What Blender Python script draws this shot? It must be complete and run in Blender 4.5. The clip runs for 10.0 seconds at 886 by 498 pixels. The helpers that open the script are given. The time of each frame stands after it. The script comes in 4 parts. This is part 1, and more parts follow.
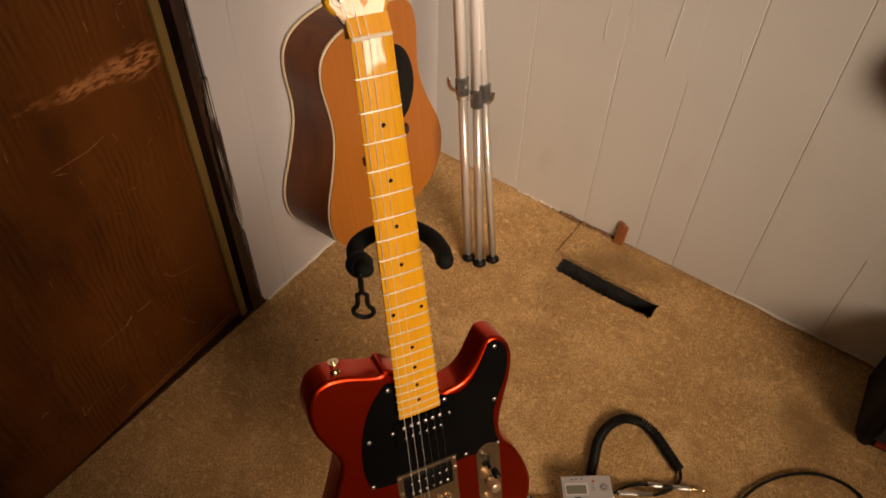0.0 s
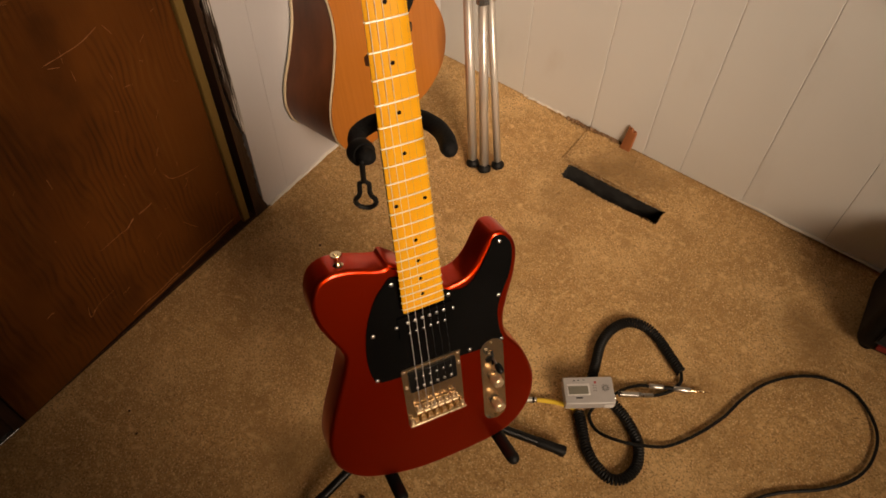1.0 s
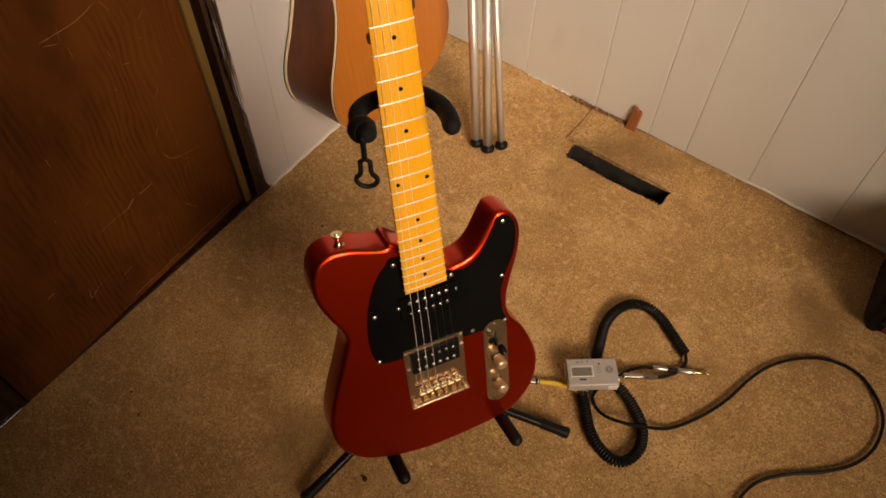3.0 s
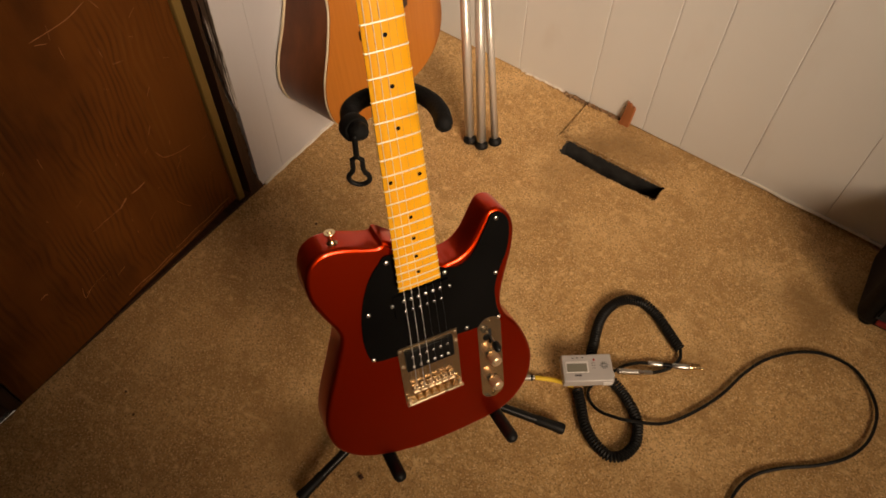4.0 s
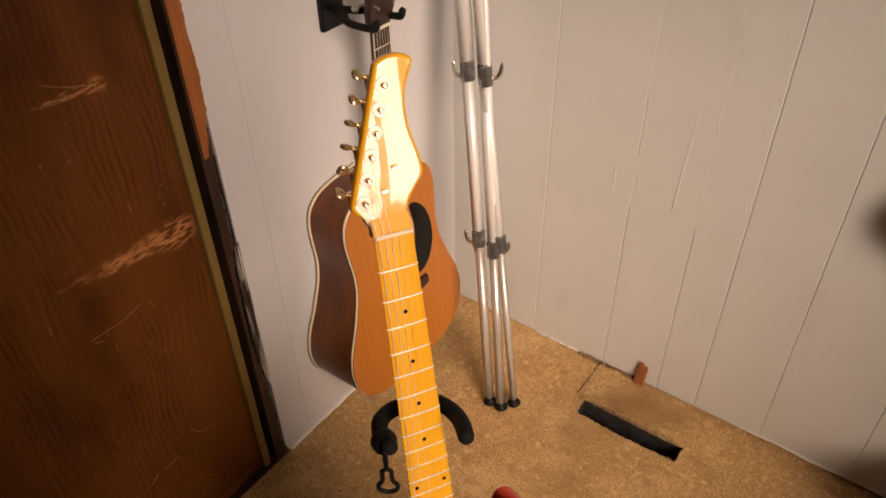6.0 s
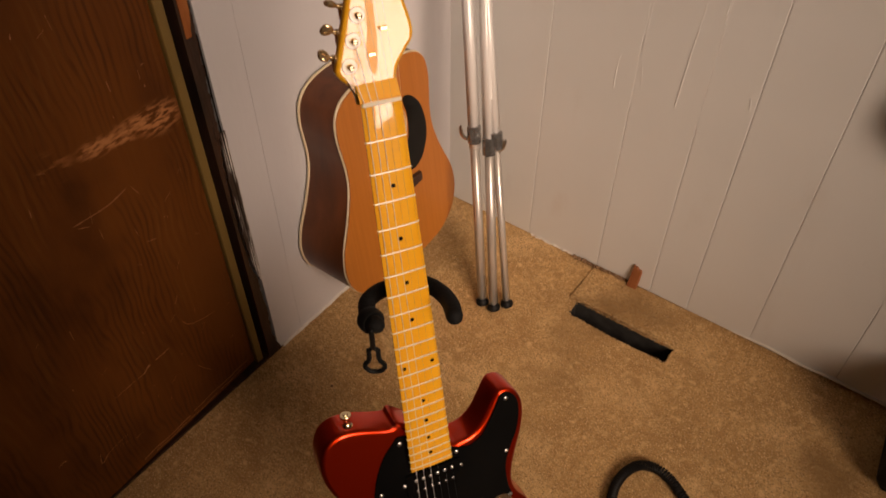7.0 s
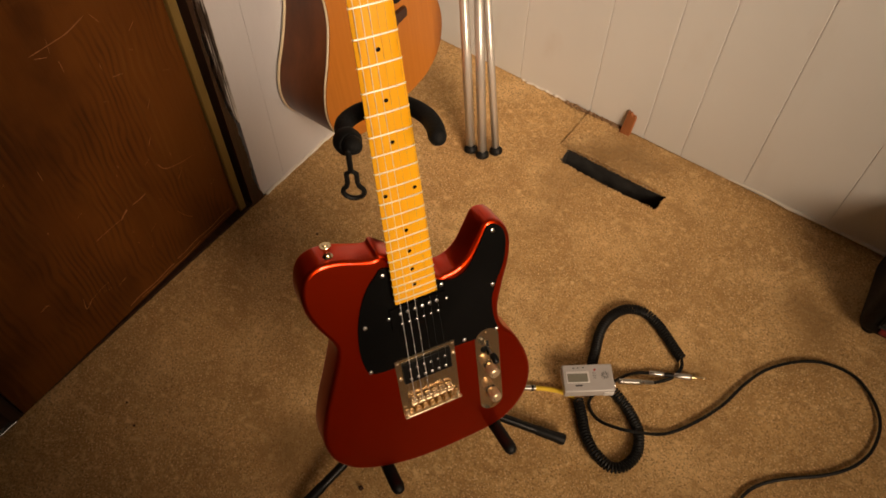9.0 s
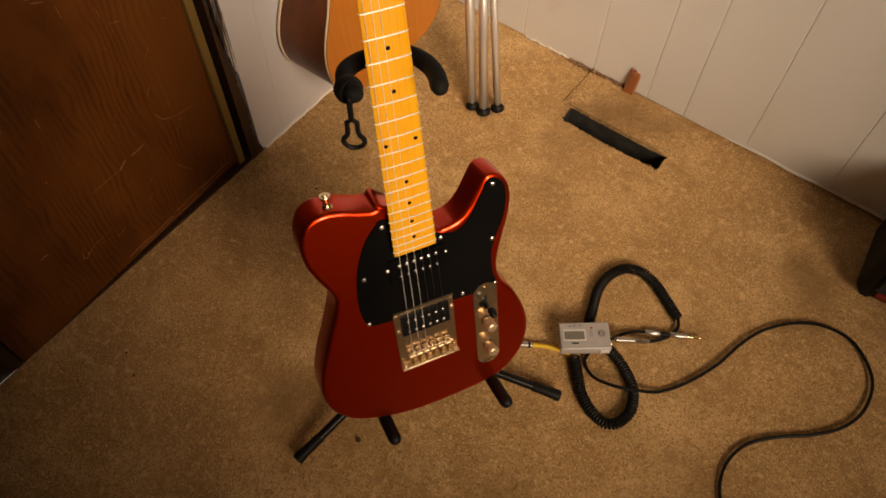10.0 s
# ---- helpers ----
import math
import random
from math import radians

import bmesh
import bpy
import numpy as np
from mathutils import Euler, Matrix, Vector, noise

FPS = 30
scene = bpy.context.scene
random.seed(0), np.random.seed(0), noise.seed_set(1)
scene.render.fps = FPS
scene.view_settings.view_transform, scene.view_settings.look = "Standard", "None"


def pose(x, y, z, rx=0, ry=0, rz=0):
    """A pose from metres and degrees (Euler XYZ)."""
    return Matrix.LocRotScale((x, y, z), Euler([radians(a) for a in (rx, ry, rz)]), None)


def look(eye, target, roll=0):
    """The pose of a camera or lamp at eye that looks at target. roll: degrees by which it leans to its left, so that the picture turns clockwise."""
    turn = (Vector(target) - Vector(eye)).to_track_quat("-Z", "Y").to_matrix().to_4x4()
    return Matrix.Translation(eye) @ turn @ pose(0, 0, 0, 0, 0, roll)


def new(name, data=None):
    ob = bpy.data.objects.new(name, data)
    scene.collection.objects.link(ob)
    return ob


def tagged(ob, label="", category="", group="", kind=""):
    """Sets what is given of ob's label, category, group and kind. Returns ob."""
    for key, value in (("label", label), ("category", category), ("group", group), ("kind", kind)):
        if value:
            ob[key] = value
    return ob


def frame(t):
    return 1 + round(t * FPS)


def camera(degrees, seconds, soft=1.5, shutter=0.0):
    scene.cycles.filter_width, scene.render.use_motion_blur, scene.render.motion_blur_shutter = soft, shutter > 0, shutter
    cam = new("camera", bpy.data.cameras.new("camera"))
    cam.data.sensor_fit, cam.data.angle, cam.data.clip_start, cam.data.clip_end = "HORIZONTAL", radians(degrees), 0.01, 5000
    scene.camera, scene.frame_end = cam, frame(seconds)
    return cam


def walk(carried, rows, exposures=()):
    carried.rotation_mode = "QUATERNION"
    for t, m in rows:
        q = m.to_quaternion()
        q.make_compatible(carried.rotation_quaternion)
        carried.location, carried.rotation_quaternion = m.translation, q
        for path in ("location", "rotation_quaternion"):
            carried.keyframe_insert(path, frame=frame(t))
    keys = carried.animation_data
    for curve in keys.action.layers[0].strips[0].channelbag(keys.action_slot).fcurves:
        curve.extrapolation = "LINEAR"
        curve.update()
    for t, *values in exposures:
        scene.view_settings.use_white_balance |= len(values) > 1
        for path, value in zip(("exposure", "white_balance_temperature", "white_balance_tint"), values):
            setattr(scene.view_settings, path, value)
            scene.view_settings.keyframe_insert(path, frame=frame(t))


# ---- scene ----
cam = camera(61.0, 10.0, soft=1.7, shutter=0.15)
ROWS = [
    (0, 0.999, -1.404, 1.464, 42.08, -1.10, 35.78),
    (0.2, 1.005, -1.410, 1.457, 40.21, -1.12, 35.76),
    (0.5, 1.006, -1.411, 1.438, 37.45, -1.15, 36.10),
    (1, 1.006, -1.413, 1.429, 35.86, -0.93, 36.04),
    (1.5, 1.005, -1.410, 1.422, 35.00, -0.72, 35.95),
    (2, 1.004, -1.411, 1.420, 34.87, -0.65, 35.93),
    (2.5, 1.003, -1.409, 1.418, 34.67, -0.77, 36.39),
    (4, 1.005, -1.405, 1.416, 34.25, -0.77, 35.67),
    (4.5, 1.003, -1.403, 1.419, 34.35, -0.85, 35.46),
    (4.7, 1.005, -1.405, 1.432, 36.09, -0.31, 34.87),
    (4.8, 1.000, -1.405, 1.435, 36.60, -0.30, 35.01),
    (5, 0.998, -1.396, 1.466, 41.09, -0.17, 34.90),
    (5.2, 0.996, -1.402, 1.486, 44.17, -0.17, 34.47),
    (5.5, 0.994, -1.395, 1.518, 47.73, 0.05, 35.57),
    (5.7, 0.994, -1.397, 1.532, 49.11, 0.69, 35.90),
    (6.25, 0.997, -1.397, 1.550, 52.20, 0.75, 36.00),
    (6.8, 1.000, -1.397, 1.518, 48.73, 0.69, 35.97),
    (6.9, 1.0015, -1.3965, 1.504, 46.54, 0.40, 36.18),
    (7, 1.003, -1.396, 1.490, 44.88, 0.11, 36.39),
    (7.1, 1.002, -1.3955, 1.4855, 44.10, -0.04, 36.20),
    (7.2, 1.001, -1.395, 1.481, 43.41, -0.19, 36.01),
    (7.5, 1.009, -1.397, 1.459, 40.42, -0.09, 35.69),
    (7.7, 1.008, -1.398, 1.450, 39.15, -0.23, 35.61),
    (8, 1.012, -1.396, 1.438, 37.81, -0.16, 35.66),
    (8.5, 1.012, -1.394, 1.430, 36.34, -0.38, 35.85),
    (9, 1.011, -1.393, 1.420, 34.74, -0.30, 35.78),
    (9.5, 1.011, -1.396, 1.413, 32.81, -0.37, 35.97),
    (10, 1.015, -1.400, 1.413, 31.80, -0.88, 36.50),
]
EXPOSURES = [(0, -0.57, 6760, 13), (0.5, -0.44, 6760, 12), (1, -0.31, 6750, 10), (1.5, -0.25, 6780, 10), (4, -0.22, 6780, 10), (4.5, -0.26, 6730, 10), (5, -0.29, 6560, 11), (5.5, -0.16, 6330, 13), (6.25, -0.32, 6380, 15), (6.8, -0.57, 6520, 17), (7, -0.64, 6570, 17), (7.5, -0.49, 6620, 14), (8.5, -0.27, 6730, 10), (10, -0.22, 6830, 10)]
walk(cam, [(t, pose(*p)) for t, *p in ROWS], EXPOSURES)

# ---- light: two unseen warm lamps, one wide, added to the side of the corner ----
world = bpy.data.worlds.new("world")
scene.world = world
world.use_nodes = True
world.node_tree.nodes["Background"].inputs[0].default_value = (1.0, 0.82, 0.62, 1)
world.node_tree.nodes["Background"].inputs[1].default_value = 0.02


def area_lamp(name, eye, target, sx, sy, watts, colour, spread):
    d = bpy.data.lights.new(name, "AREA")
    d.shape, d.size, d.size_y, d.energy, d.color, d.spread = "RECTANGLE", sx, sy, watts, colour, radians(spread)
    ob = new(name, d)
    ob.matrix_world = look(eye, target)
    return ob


# tall unseen lamp for the main beam; small bright one beside adds headstock glare
area_lamp("unseen_key_light", (2.10, -1.30, 1.59), (0.25, -0.205, 0.445), 1.10, 1.50, 11.0, (1.0, 0.755, 0.545), 47.0)
area_lamp("headstock_glare_light", (2.13, -1.24, 1.28), (0.56, -0.92, 1.33), 0.30, 0.48, 0.80, (1.0, 0.87, 0.75), 90)


# ---- materials ----
def material(name, a, b=None, rough=0.5, metal=0.0, coat=0.0, scale=6.0, stretch=(1, 1, 1), detail=5.0,
             bump=0.0, bump_scale=120.0, bump_stretch=(1, 1, 1), rough_var=0.0, coat_rough=0.05, spec=0.5):
    """Two tones mixed by noise, a fine relief, and a roughness that varies."""
    m = bpy.data.materials.new(name)
    m.use_nodes = True
    nt = m.node_tree
    n, l = nt.nodes, nt.links
    p = n["Principled BSDF"]
    p.inputs["Roughness"].default_value, p.inputs["Metallic"].default_value = rough, metal
    p.inputs["Coat Weight"].default_value, p.inputs["Coat Roughness"].default_value = coat, coat_rough
    p.inputs["Specular IOR Level"].default_value = spec
    tc = n.new("ShaderNodeTexCoord")
    mp = n.new("ShaderNodeMapping")
    mp.inputs["Scale"].default_value = stretch
    l.new(tc.outputs["Object"], mp.inputs["Vector"])
    no = n.new("ShaderNodeTexNoise")
    no.inputs["Scale"].default_value, no.inputs["Detail"].default_value = scale, detail
    l.new(mp.outputs[0], no.inputs["Vector"])
    ra = n.new("ShaderNodeValToRGB")
    ra.color_ramp.elements[0].position, ra.color_ramp.elements[1].position = 0.3, 0.7
    ra.color_ramp.elements[0].color, ra.color_ramp.elements[1].color = (*a, 1), (*(b or a), 1)
    l.new(no.outputs["Fac"], ra.inputs["Fac"])
    l.new(ra.outputs["Color"], p.inputs["Base Color"])
    if rough_var:
        mr = n.new("ShaderNodeMapRange")
        mr.inputs["To Min"].default_value, mr.inputs["To Max"].default_value = rough - rough_var, rough + rough_var
        l.new(no.outputs["Fac"], mr.inputs["Value"])
        l.new(mr.outputs[0], p.inputs["Roughness"])
    if bump:
        mp2 = n.new("ShaderNodeMapping")
        mp2.inputs["Scale"].default_value = bump_stretch
        l.new(tc.outputs["Object"], mp2.inputs["Vector"])
        nb = n.new("ShaderNodeTexNoise")
        nb.inputs["Scale"].default_value, nb.inputs["Detail"].default_value = bump_scale, 4
        l.new(mp2.outputs[0], nb.inputs["Vector"])
        bu = n.new("ShaderNodeBump")
        bu.inputs["Strength"].default_value, bu.inputs["Distance"].default_value = bump, 0.002
        l.new(nb.outputs["Fac"], bu.inputs["Height"])
        l.new(bu.outputs[0], p.inputs["Normal"])
    return m


def overlay(m, colour, scale, stretch, low, high, detail=6.0, turn=(0, 0, 0), rough=None, patch=None):
    """Wear with a shape of its own: streaks of another colour where a stretched noise is high, at the size of the thing.
    patch: (x, y, z, half sizes) keeps the wear to one scraped place."""
    nt = m.node_tree
    n, l = nt.nodes, nt.links
    p = n["Principled BSDF"]
    old = p.inputs["Base Color"].links[0].from_socket
    tc = n.new("ShaderNodeTexCoord")
    mp = n.new("ShaderNodeMapping")
    mp.inputs["Scale"].default_value = stretch
    mp.inputs["Rotation"].default_value = [radians(a) for a in turn]
    l.new(tc.outputs["Object"], mp.inputs["Vector"])
    no = n.new("ShaderNodeTexNoise")
    no.inputs["Scale"].default_value, no.inputs["Detail"].default_value = scale, detail
    l.new(mp.outputs[0], no.inputs["Vector"])
    mr = n.new("ShaderNodeMapRange")
    mr.interpolation_type = "SMOOTHSTEP"
    mr.inputs["From Min"].default_value, mr.inputs["From Max"].default_value = low, high
    l.new(no.outputs["Fac"], mr.inputs["Value"])
    fac = mr.outputs[0]
    if patch:
        centre, half, lean = patch
        mq = n.new("ShaderNodeMapping")
        mq.vector_type = "TEXTURE"
        mq.inputs["Location"].default_value = centre
        mq.inputs["Rotation"].default_value = (radians(lean), 0, 0)
        mq.inputs["Scale"].default_value = half
        l.new(tc.outputs["Object"], mq.inputs["Vector"])
        ln = n.new("ShaderNodeVectorMath")
        ln.operation = "LENGTH"
        l.new(mq.outputs[0], ln.inputs[0])
        fall = n.new("ShaderNodeMapRange")
        fall.interpolation_type = "SMOOTHSTEP"
        fall.inputs["From Min"].default_value, fall.inputs["From Max"].default_value = 0.3, 1.0
        fall.inputs["To Min"].default_value, fall.inputs["To Max"].default_value = 1.0, 0.0
        l.new(ln.outputs["Value"], fall.inputs["Value"])
        mu = n.new("ShaderNodeMath")
        mu.operation = "MULTIPLY"
        l.new(fac, mu.inputs[0])
        l.new(fall.outputs[0], mu.inputs[1])
        fac = mu.outputs[0]
    mx = n.new("ShaderNodeMix")
    mx.data_type = "RGBA"
    l.new(fac, mx.inputs["Factor"])
    l.new(old, mx.inputs["A"])
    mx.inputs["B"].default_value = (*colour, 1)
    l.new(mx.outputs["Result"], p.inputs["Base Color"])
    return m


def ripple(m, size, stretch, strength):
    """A lacquer coat that is not quite flat."""
    n, l = m.node_tree.nodes, m.node_tree.links
    tc, mp, no, bu = (n.new(k) for k in ("ShaderNodeTexCoord", "ShaderNodeMapping", "ShaderNodeTexNoise", "ShaderNodeBump"))
    mp.inputs["Scale"].default_value = stretch
    no.inputs["Scale"].default_value, no.inputs["Detail"].default_value = size, 1.0
    bu.inputs["Strength"].default_value, bu.inputs["Distance"].default_value = strength, 0.02
    l.new(tc.outputs["Object"], mp.inputs["Vector"])
    l.new(mp.outputs[0], no.inputs["Vector"])
    l.new(no.outputs["Fac"], bu.inputs["Height"])
    l.new(bu.outputs[0], m.node_tree.nodes["Principled BSDF"].inputs["Coat Normal"])


def grain(m, colour, shift=0.0, size=32.0, low=0.46, high=0.62, strength=0.9):
    """Long wavy growth rings of flat-sawn veneer, as soft lines that come in bands."""
    nt = m.node_tree
    n, l = nt.nodes, nt.links
    p = n["Principled BSDF"]
    old = p.inputs["Base Color"].links[0].from_socket
    tc = n.new("ShaderNodeTexCoord")
    mp = n.new("ShaderNodeMapping")
    mp.inputs["Scale"].default_value = (1, 1, 0.42)
    mp.inputs["Location"].default_value = (0, shift, shift)
    l.new(tc.outputs["Object"], mp.inputs["Vector"])
    fine = n.new("ShaderNodeMapping")
    fine.inputs["Scale"].default_value = (1, 1, 0.085)
    fine.inputs["Location"].default_value = (0, shift, shift)
    l.new(tc.outputs["Object"], fine.inputs["Vector"])
    wave = n.new("ShaderNodeTexWave")
    wave.bands_direction = "Y"
    for k, v in (("Scale", size), ("Distortion", 15.0), ("Detail", 2.0), ("Detail Scale", 0.42), ("Detail Roughness", 0.58)):
        wave.inputs[k].default_value = v
    l.new(mp.outputs[0], wave.inputs["Vector"])
    band = n.new("ShaderNodeTexNoise")
    band.inputs["Scale"].default_value, band.inputs["Detail"].default_value = 9.0, 2.0
    l.new(mp.outputs[0], band.inputs["Vector"])
    pores = n.new("ShaderNodeTexNoise")
    pores.inputs["Scale"].default_value, pores.inputs["Detail"].default_value = 160.0, 3.0
    l.new(fine.outputs[0], pores.inputs["Vector"])
    line, zone, dots = n.new("ShaderNodeMapRange"), n.new("ShaderNodeMapRange"), n.new("ShaderNodeMapRange")
    for node, lo, hi, src, top in ((line, 0.40, 0.95, wave, strength), (zone, low, high, band, 1.0), (dots, 0.15, 0.60, pores, 1.0)):
        node.inputs["From Min"].default_value, node.inputs["From Max"].default_value, node.inputs["To Max"].default_value = lo, hi, top
        l.new(src.outputs["Fac"], node.inputs["Value"])
    a, b = n.new("ShaderNodeMath"), n.new("ShaderNodeMath")
    a.operation = b.operation = "MULTIPLY"
    l.new(line.outputs[0], a.inputs[0])
    l.new(zone.outputs[0], a.inputs[1])
    l.new(a.outputs[0], b.inputs[0])
    l.new(dots.outputs[0], b.inputs[1])
    mx = n.new("ShaderNodeMix")
    mx.data_type = "RGBA"
    l.new(b.outputs[0], mx.inputs["Factor"])
    l.new(old, mx.inputs["A"])
    mx.inputs["B"].default_value = (*colour, 1)
    l.new(mx.outputs["Result"], p.inputs["Base Color"])
    return m


MAUVE = material("cool_white_wall_paint", (0.570, 0.566, 0.592), (0.610, 0.605, 0.630), rough=0.42, scale=3, bump=0.25, bump_scale=60, bump_stretch=(1, 1, 0.25), rough_var=0.08)
WHITE = material("white_wall_paint", (0.630, 0.640, 0.630), (0.670, 0.680, 0.670), rough=0.42, scale=3, bump=0.25, bump_scale=60, bump_stretch=(1, 1, 0.25), rough_var=0.08)
overlay(WHITE, (0.59, 0.575, 0.545), 9, (1, 1, 0.4), 0.58, 0.85)
PLASTER = material("plain_wall_paint", (0.34, 0.25, 0.17), (0.40, 0.30, 0.21), rough=0.7, scale=4)
CEILING = material("ceiling_paint", (0.76, 0.73, 0.69), (0.80, 0.77, 0.73), rough=0.8, scale=5, bump=0.4, bump_scale=80)

CARPET = material("beige_cut_pile", (0.465, 0.274, 0.104), (0.660, 0.412, 0.167), rough=0.95, scale=7, detail=10, bump=1.0, bump_scale=700, spec=0.05)
overlay(CARPET, (0.760, 0.500, 0.225), 5, (1, 1, 1), 0.48, 0.70, detail=8)
overlay(CARPET, (0.300, 0.176, 0.068), 240, (1, 1, 0.3), 0.47, 0.69, detail=3)
overlay(CARPET, (0.900, 0.660, 0.360), 270, (1, 1, 0.3), 0.52, 0.71, detail=3, turn=(0, 0, 40))
overlay(CARPET, (0.785, 0.540, 0.258), 60, (1, 1, 1), 0.53, 0.74, detail=5)
overlay(CARPET, (0.370, 0.226, 0.086), 95, (1, 1, 1), 0.53, 0.86, detail=4, turn=(0, 0, 25))
overlay(CARPET, (0.430, 0.255, 0.096), 26, (1, 1, 1), 0.50, 0.84, detail=7)
overlay(CARPET, (0.299, 0.177, 0.067), 2.3, (1, 1, 1), 0.54, 0.78, detail=8)
CARPET.node_tree.nodes["Principled BSDF"].inputs["Sheen Weight"].default_value = 0.12

DOOR = material("dark_stained_door_veneer", (0.106, 0.0315, 0.0040), (0.142, 0.0450, 0.0062), rough=0.42, scale=4, stretch=(1, 3, 0.5), detail=7, bump=0.25, bump_scale=60, bump_stretch=(1, 6, 0.25), rough_var=0.06, spec=0.22)
overlay(DOOR, (0.052, 0.0145, 0.0020), 5.5, (1, 1, 0.55), 0.46, 0.74, detail=6)
grain(DOOR, (0.034, 0.0088, 0.0014), 0.0, 26.0, 0.43, 0.62, 0.68)
grain(DOOR, (0.165, 0.0640, 0.0120), 3.7, 20.0, 0.50, 0.68, 0.45)
overlay(DOOR, (0.130, 0.045, 0.008), 22, (1, 5, 0.16), 0.62, 0.95, detail=6)
overlay(DOOR, (0.046, 0.012, 0.0016), 40, (1, 5, 0.14), 0.62, 0.95, detail=5)
SCUFF = (0.44, 0.19, 0.07)
for y, z, hy, hz, lean, turn in ((-0.045, 0.734, 0.062, 0.040, -10, 14), (-0.075, 0.742, 0.075, 0.024, -14, 14), (-0.125, 0.741, 0.075, 0.020, -10, 16), (-0.165, 0.747, 0.050, 0.022, -8, 10), (-0.102, 1.040, 0.024, 0.020, 0, 30), (-0.150, 1.045, 0.065, 0.009, 0, 4)):
    overlay(DOOR, SCUFF, 40, (1, 1.0, 3.8), 0.43, 0.59, detail=14, turn=(turn, 0, 0), patch=((0.0, y, z), (1, hy, hz), lean))
overlay(DOOR, (0.26, 0.10, 0.03), 18, (1, 1.0, 3.0), 0.46, 0.62, detail=12, turn=(10, 0, 0), patch=((0.0, -0.240, 0.758), (1, 0.045, 0.034), -25))
SCRATCH = material("scratched_veneer", (0.24, 0.095, 0.032), (0.38, 0.17, 0.065), rough=0.6, scale=90, bump=0.4, bump_scale=300)
SMEAR = material("brushed_white_paint", (0.66, 0.64, 0.615), (0.70, 0.68, 0.655), rough=0.5, scale=20, stretch=(1, 3, 0.2), bump=0.4, bump_scale=90, bump_stretch=(1, 3, 0.2))
overlay(SMEAR, (0.030, 0.018, 0.012), 110, (1, 4, 0.06), 0.44, 0.52, detail=6)
overlay(SMEAR, (0.030, 0.018, 0.012), 14, (1, 2, 0.5), 0.50, 0.60, detail=6)
OLIVE = material("olive_painted_strip", (0.15, 0.095, 0.022), (0.20, 0.13, 0.035), rough=0.5, scale=14, stretch=(1, 1, 0.3), bump=0.3)
TRIM = material("dark_brown_trim", (0.012, 0.006, 0.004), (0.050, 0.022, 0.012), rough=0.45, scale=20, stretch=(1, 3, 0.3), bump=0.5, bump_scale=90, bump_stretch=(1, 2, 0.3))
BARE = material("bare_orange_wood", (0.26, 0.075, 0.012), (0.36, 0.125, 0.026), rough=0.6, scale=18, stretch=(1, 5, 0.4), bump=0.4, bump_scale=100)
# near-black stands for the shade inside gaps, crack, slot and sound hole
GAP_SHADE = material("gap_shade_black", (0.006, 0.005, 0.004), rough=0.9)
# plain dark metal tone for the vent duct and the subfloor
DUCT = material("dark_sheet_metal", (0.020, 0.019, 0.018), (0.055, 0.053, 0.050), rough=0.7, metal=0.3, scale=30)

RED = material("candy_red_lacquer", (0.66, 0.034, 0.003), (0.71, 0.041, 0.005), rough=0.34, metal=1.0, coat=0.6, coat_rough=0.02, scale=4)
MAPLE = material("amber_lacquered_maple", (0.96, 0.45, 0.014), (0.98, 0.50, 0.020), rough=0.3, coat=0.9, coat_rough=0.06, scale=14, stretch=(5, 5, 0.5))
MAPLE.node_tree.nodes["Principled BSDF"].inputs["Coat IOR"].default_value = 2.2
ripple(MAPLE, 22.0, (1, 1, 0.45), 0.10)
GUARD = material("black_pickguard_plastic", (0.003, 0.003, 0.003), (0.005, 0.005, 0.005), spec=0.22, rough=0.2, scale=9, rough_var=0.06)
BLACKP = material("black_moulded_plastic", (0.004, 0.004, 0.004), (0.007, 0.007, 0.007), spec=0.22, rough=0.35, scale=20)
FOAM = material("black_foam_rubber", (0.004, 0.004, 0.004), (0.008, 0.008, 0.008), spec=0.22, rough=0.75, scale=40, bump=0.5, bump_scale=350)
RUBBER = material("black_rubber_tube", (0.004, 0.004, 0.004), (0.008, 0.008, 0.008), spec=0.22, rough=0.55, scale=30)
STANDM = material("black_painted_steel", (0.005, 0.005, 0.005), (0.008, 0.008, 0.008), spec=0.22, rough=0.35, scale=25)
GOLD = material("pale_gold_plate", (0.90, 0.70, 0.40), (0.95, 0.76, 0.48), rough=0.16, metal=1.0, scale=25, rough_var=0.06)
PLATE = material("polished_pale_gold_plate", (0.87, 0.67, 0.42), (0.92, 0.73, 0.49), rough=0.13, metal=0.95, scale=25, rough_var=0.05)
BRASS = material("worn_gold_plate", (0.80, 0.60, 0.32), (0.88, 0.68, 0.40), rough=0.20, metal=0.85, scale=60, rough_var=0.06)
KNOB = material("satin_gold_plate", (0.62, 0.46, 0.28), (0.72, 0.55, 0.36), rough=0.28, metal=0.70, scale=40, rough_var=0.08)
PALE = material("pale_gold_washer", (0.86, 0.82, 0.72), (0.92, 0.88, 0.78), rough=0.35, metal=0.25, scale=60)
CHROME = material("chromed_steel", (0.55, 0.53, 0.50), (0.62, 0.60, 0.57), rough=0.29, metal=1.0, scale=30, rough_var=0.05)
NICKEL = material("nickel_fret_wire", (0.84, 0.79, 0.68), (0.90, 0.85, 0.74), rough=0.38, metal=0.5, scale=40)
STRING = material("wound_steel_string", (0.74, 0.71, 0.66), (0.82, 0.79, 0.74), rough=0.42, metal=0.5, scale=300)
PLAIN = material("plain_steel_string", (0.30, 0.29, 0.27), (0.38, 0.37, 0.35), rough=0.30, metal=0.9, scale=300)
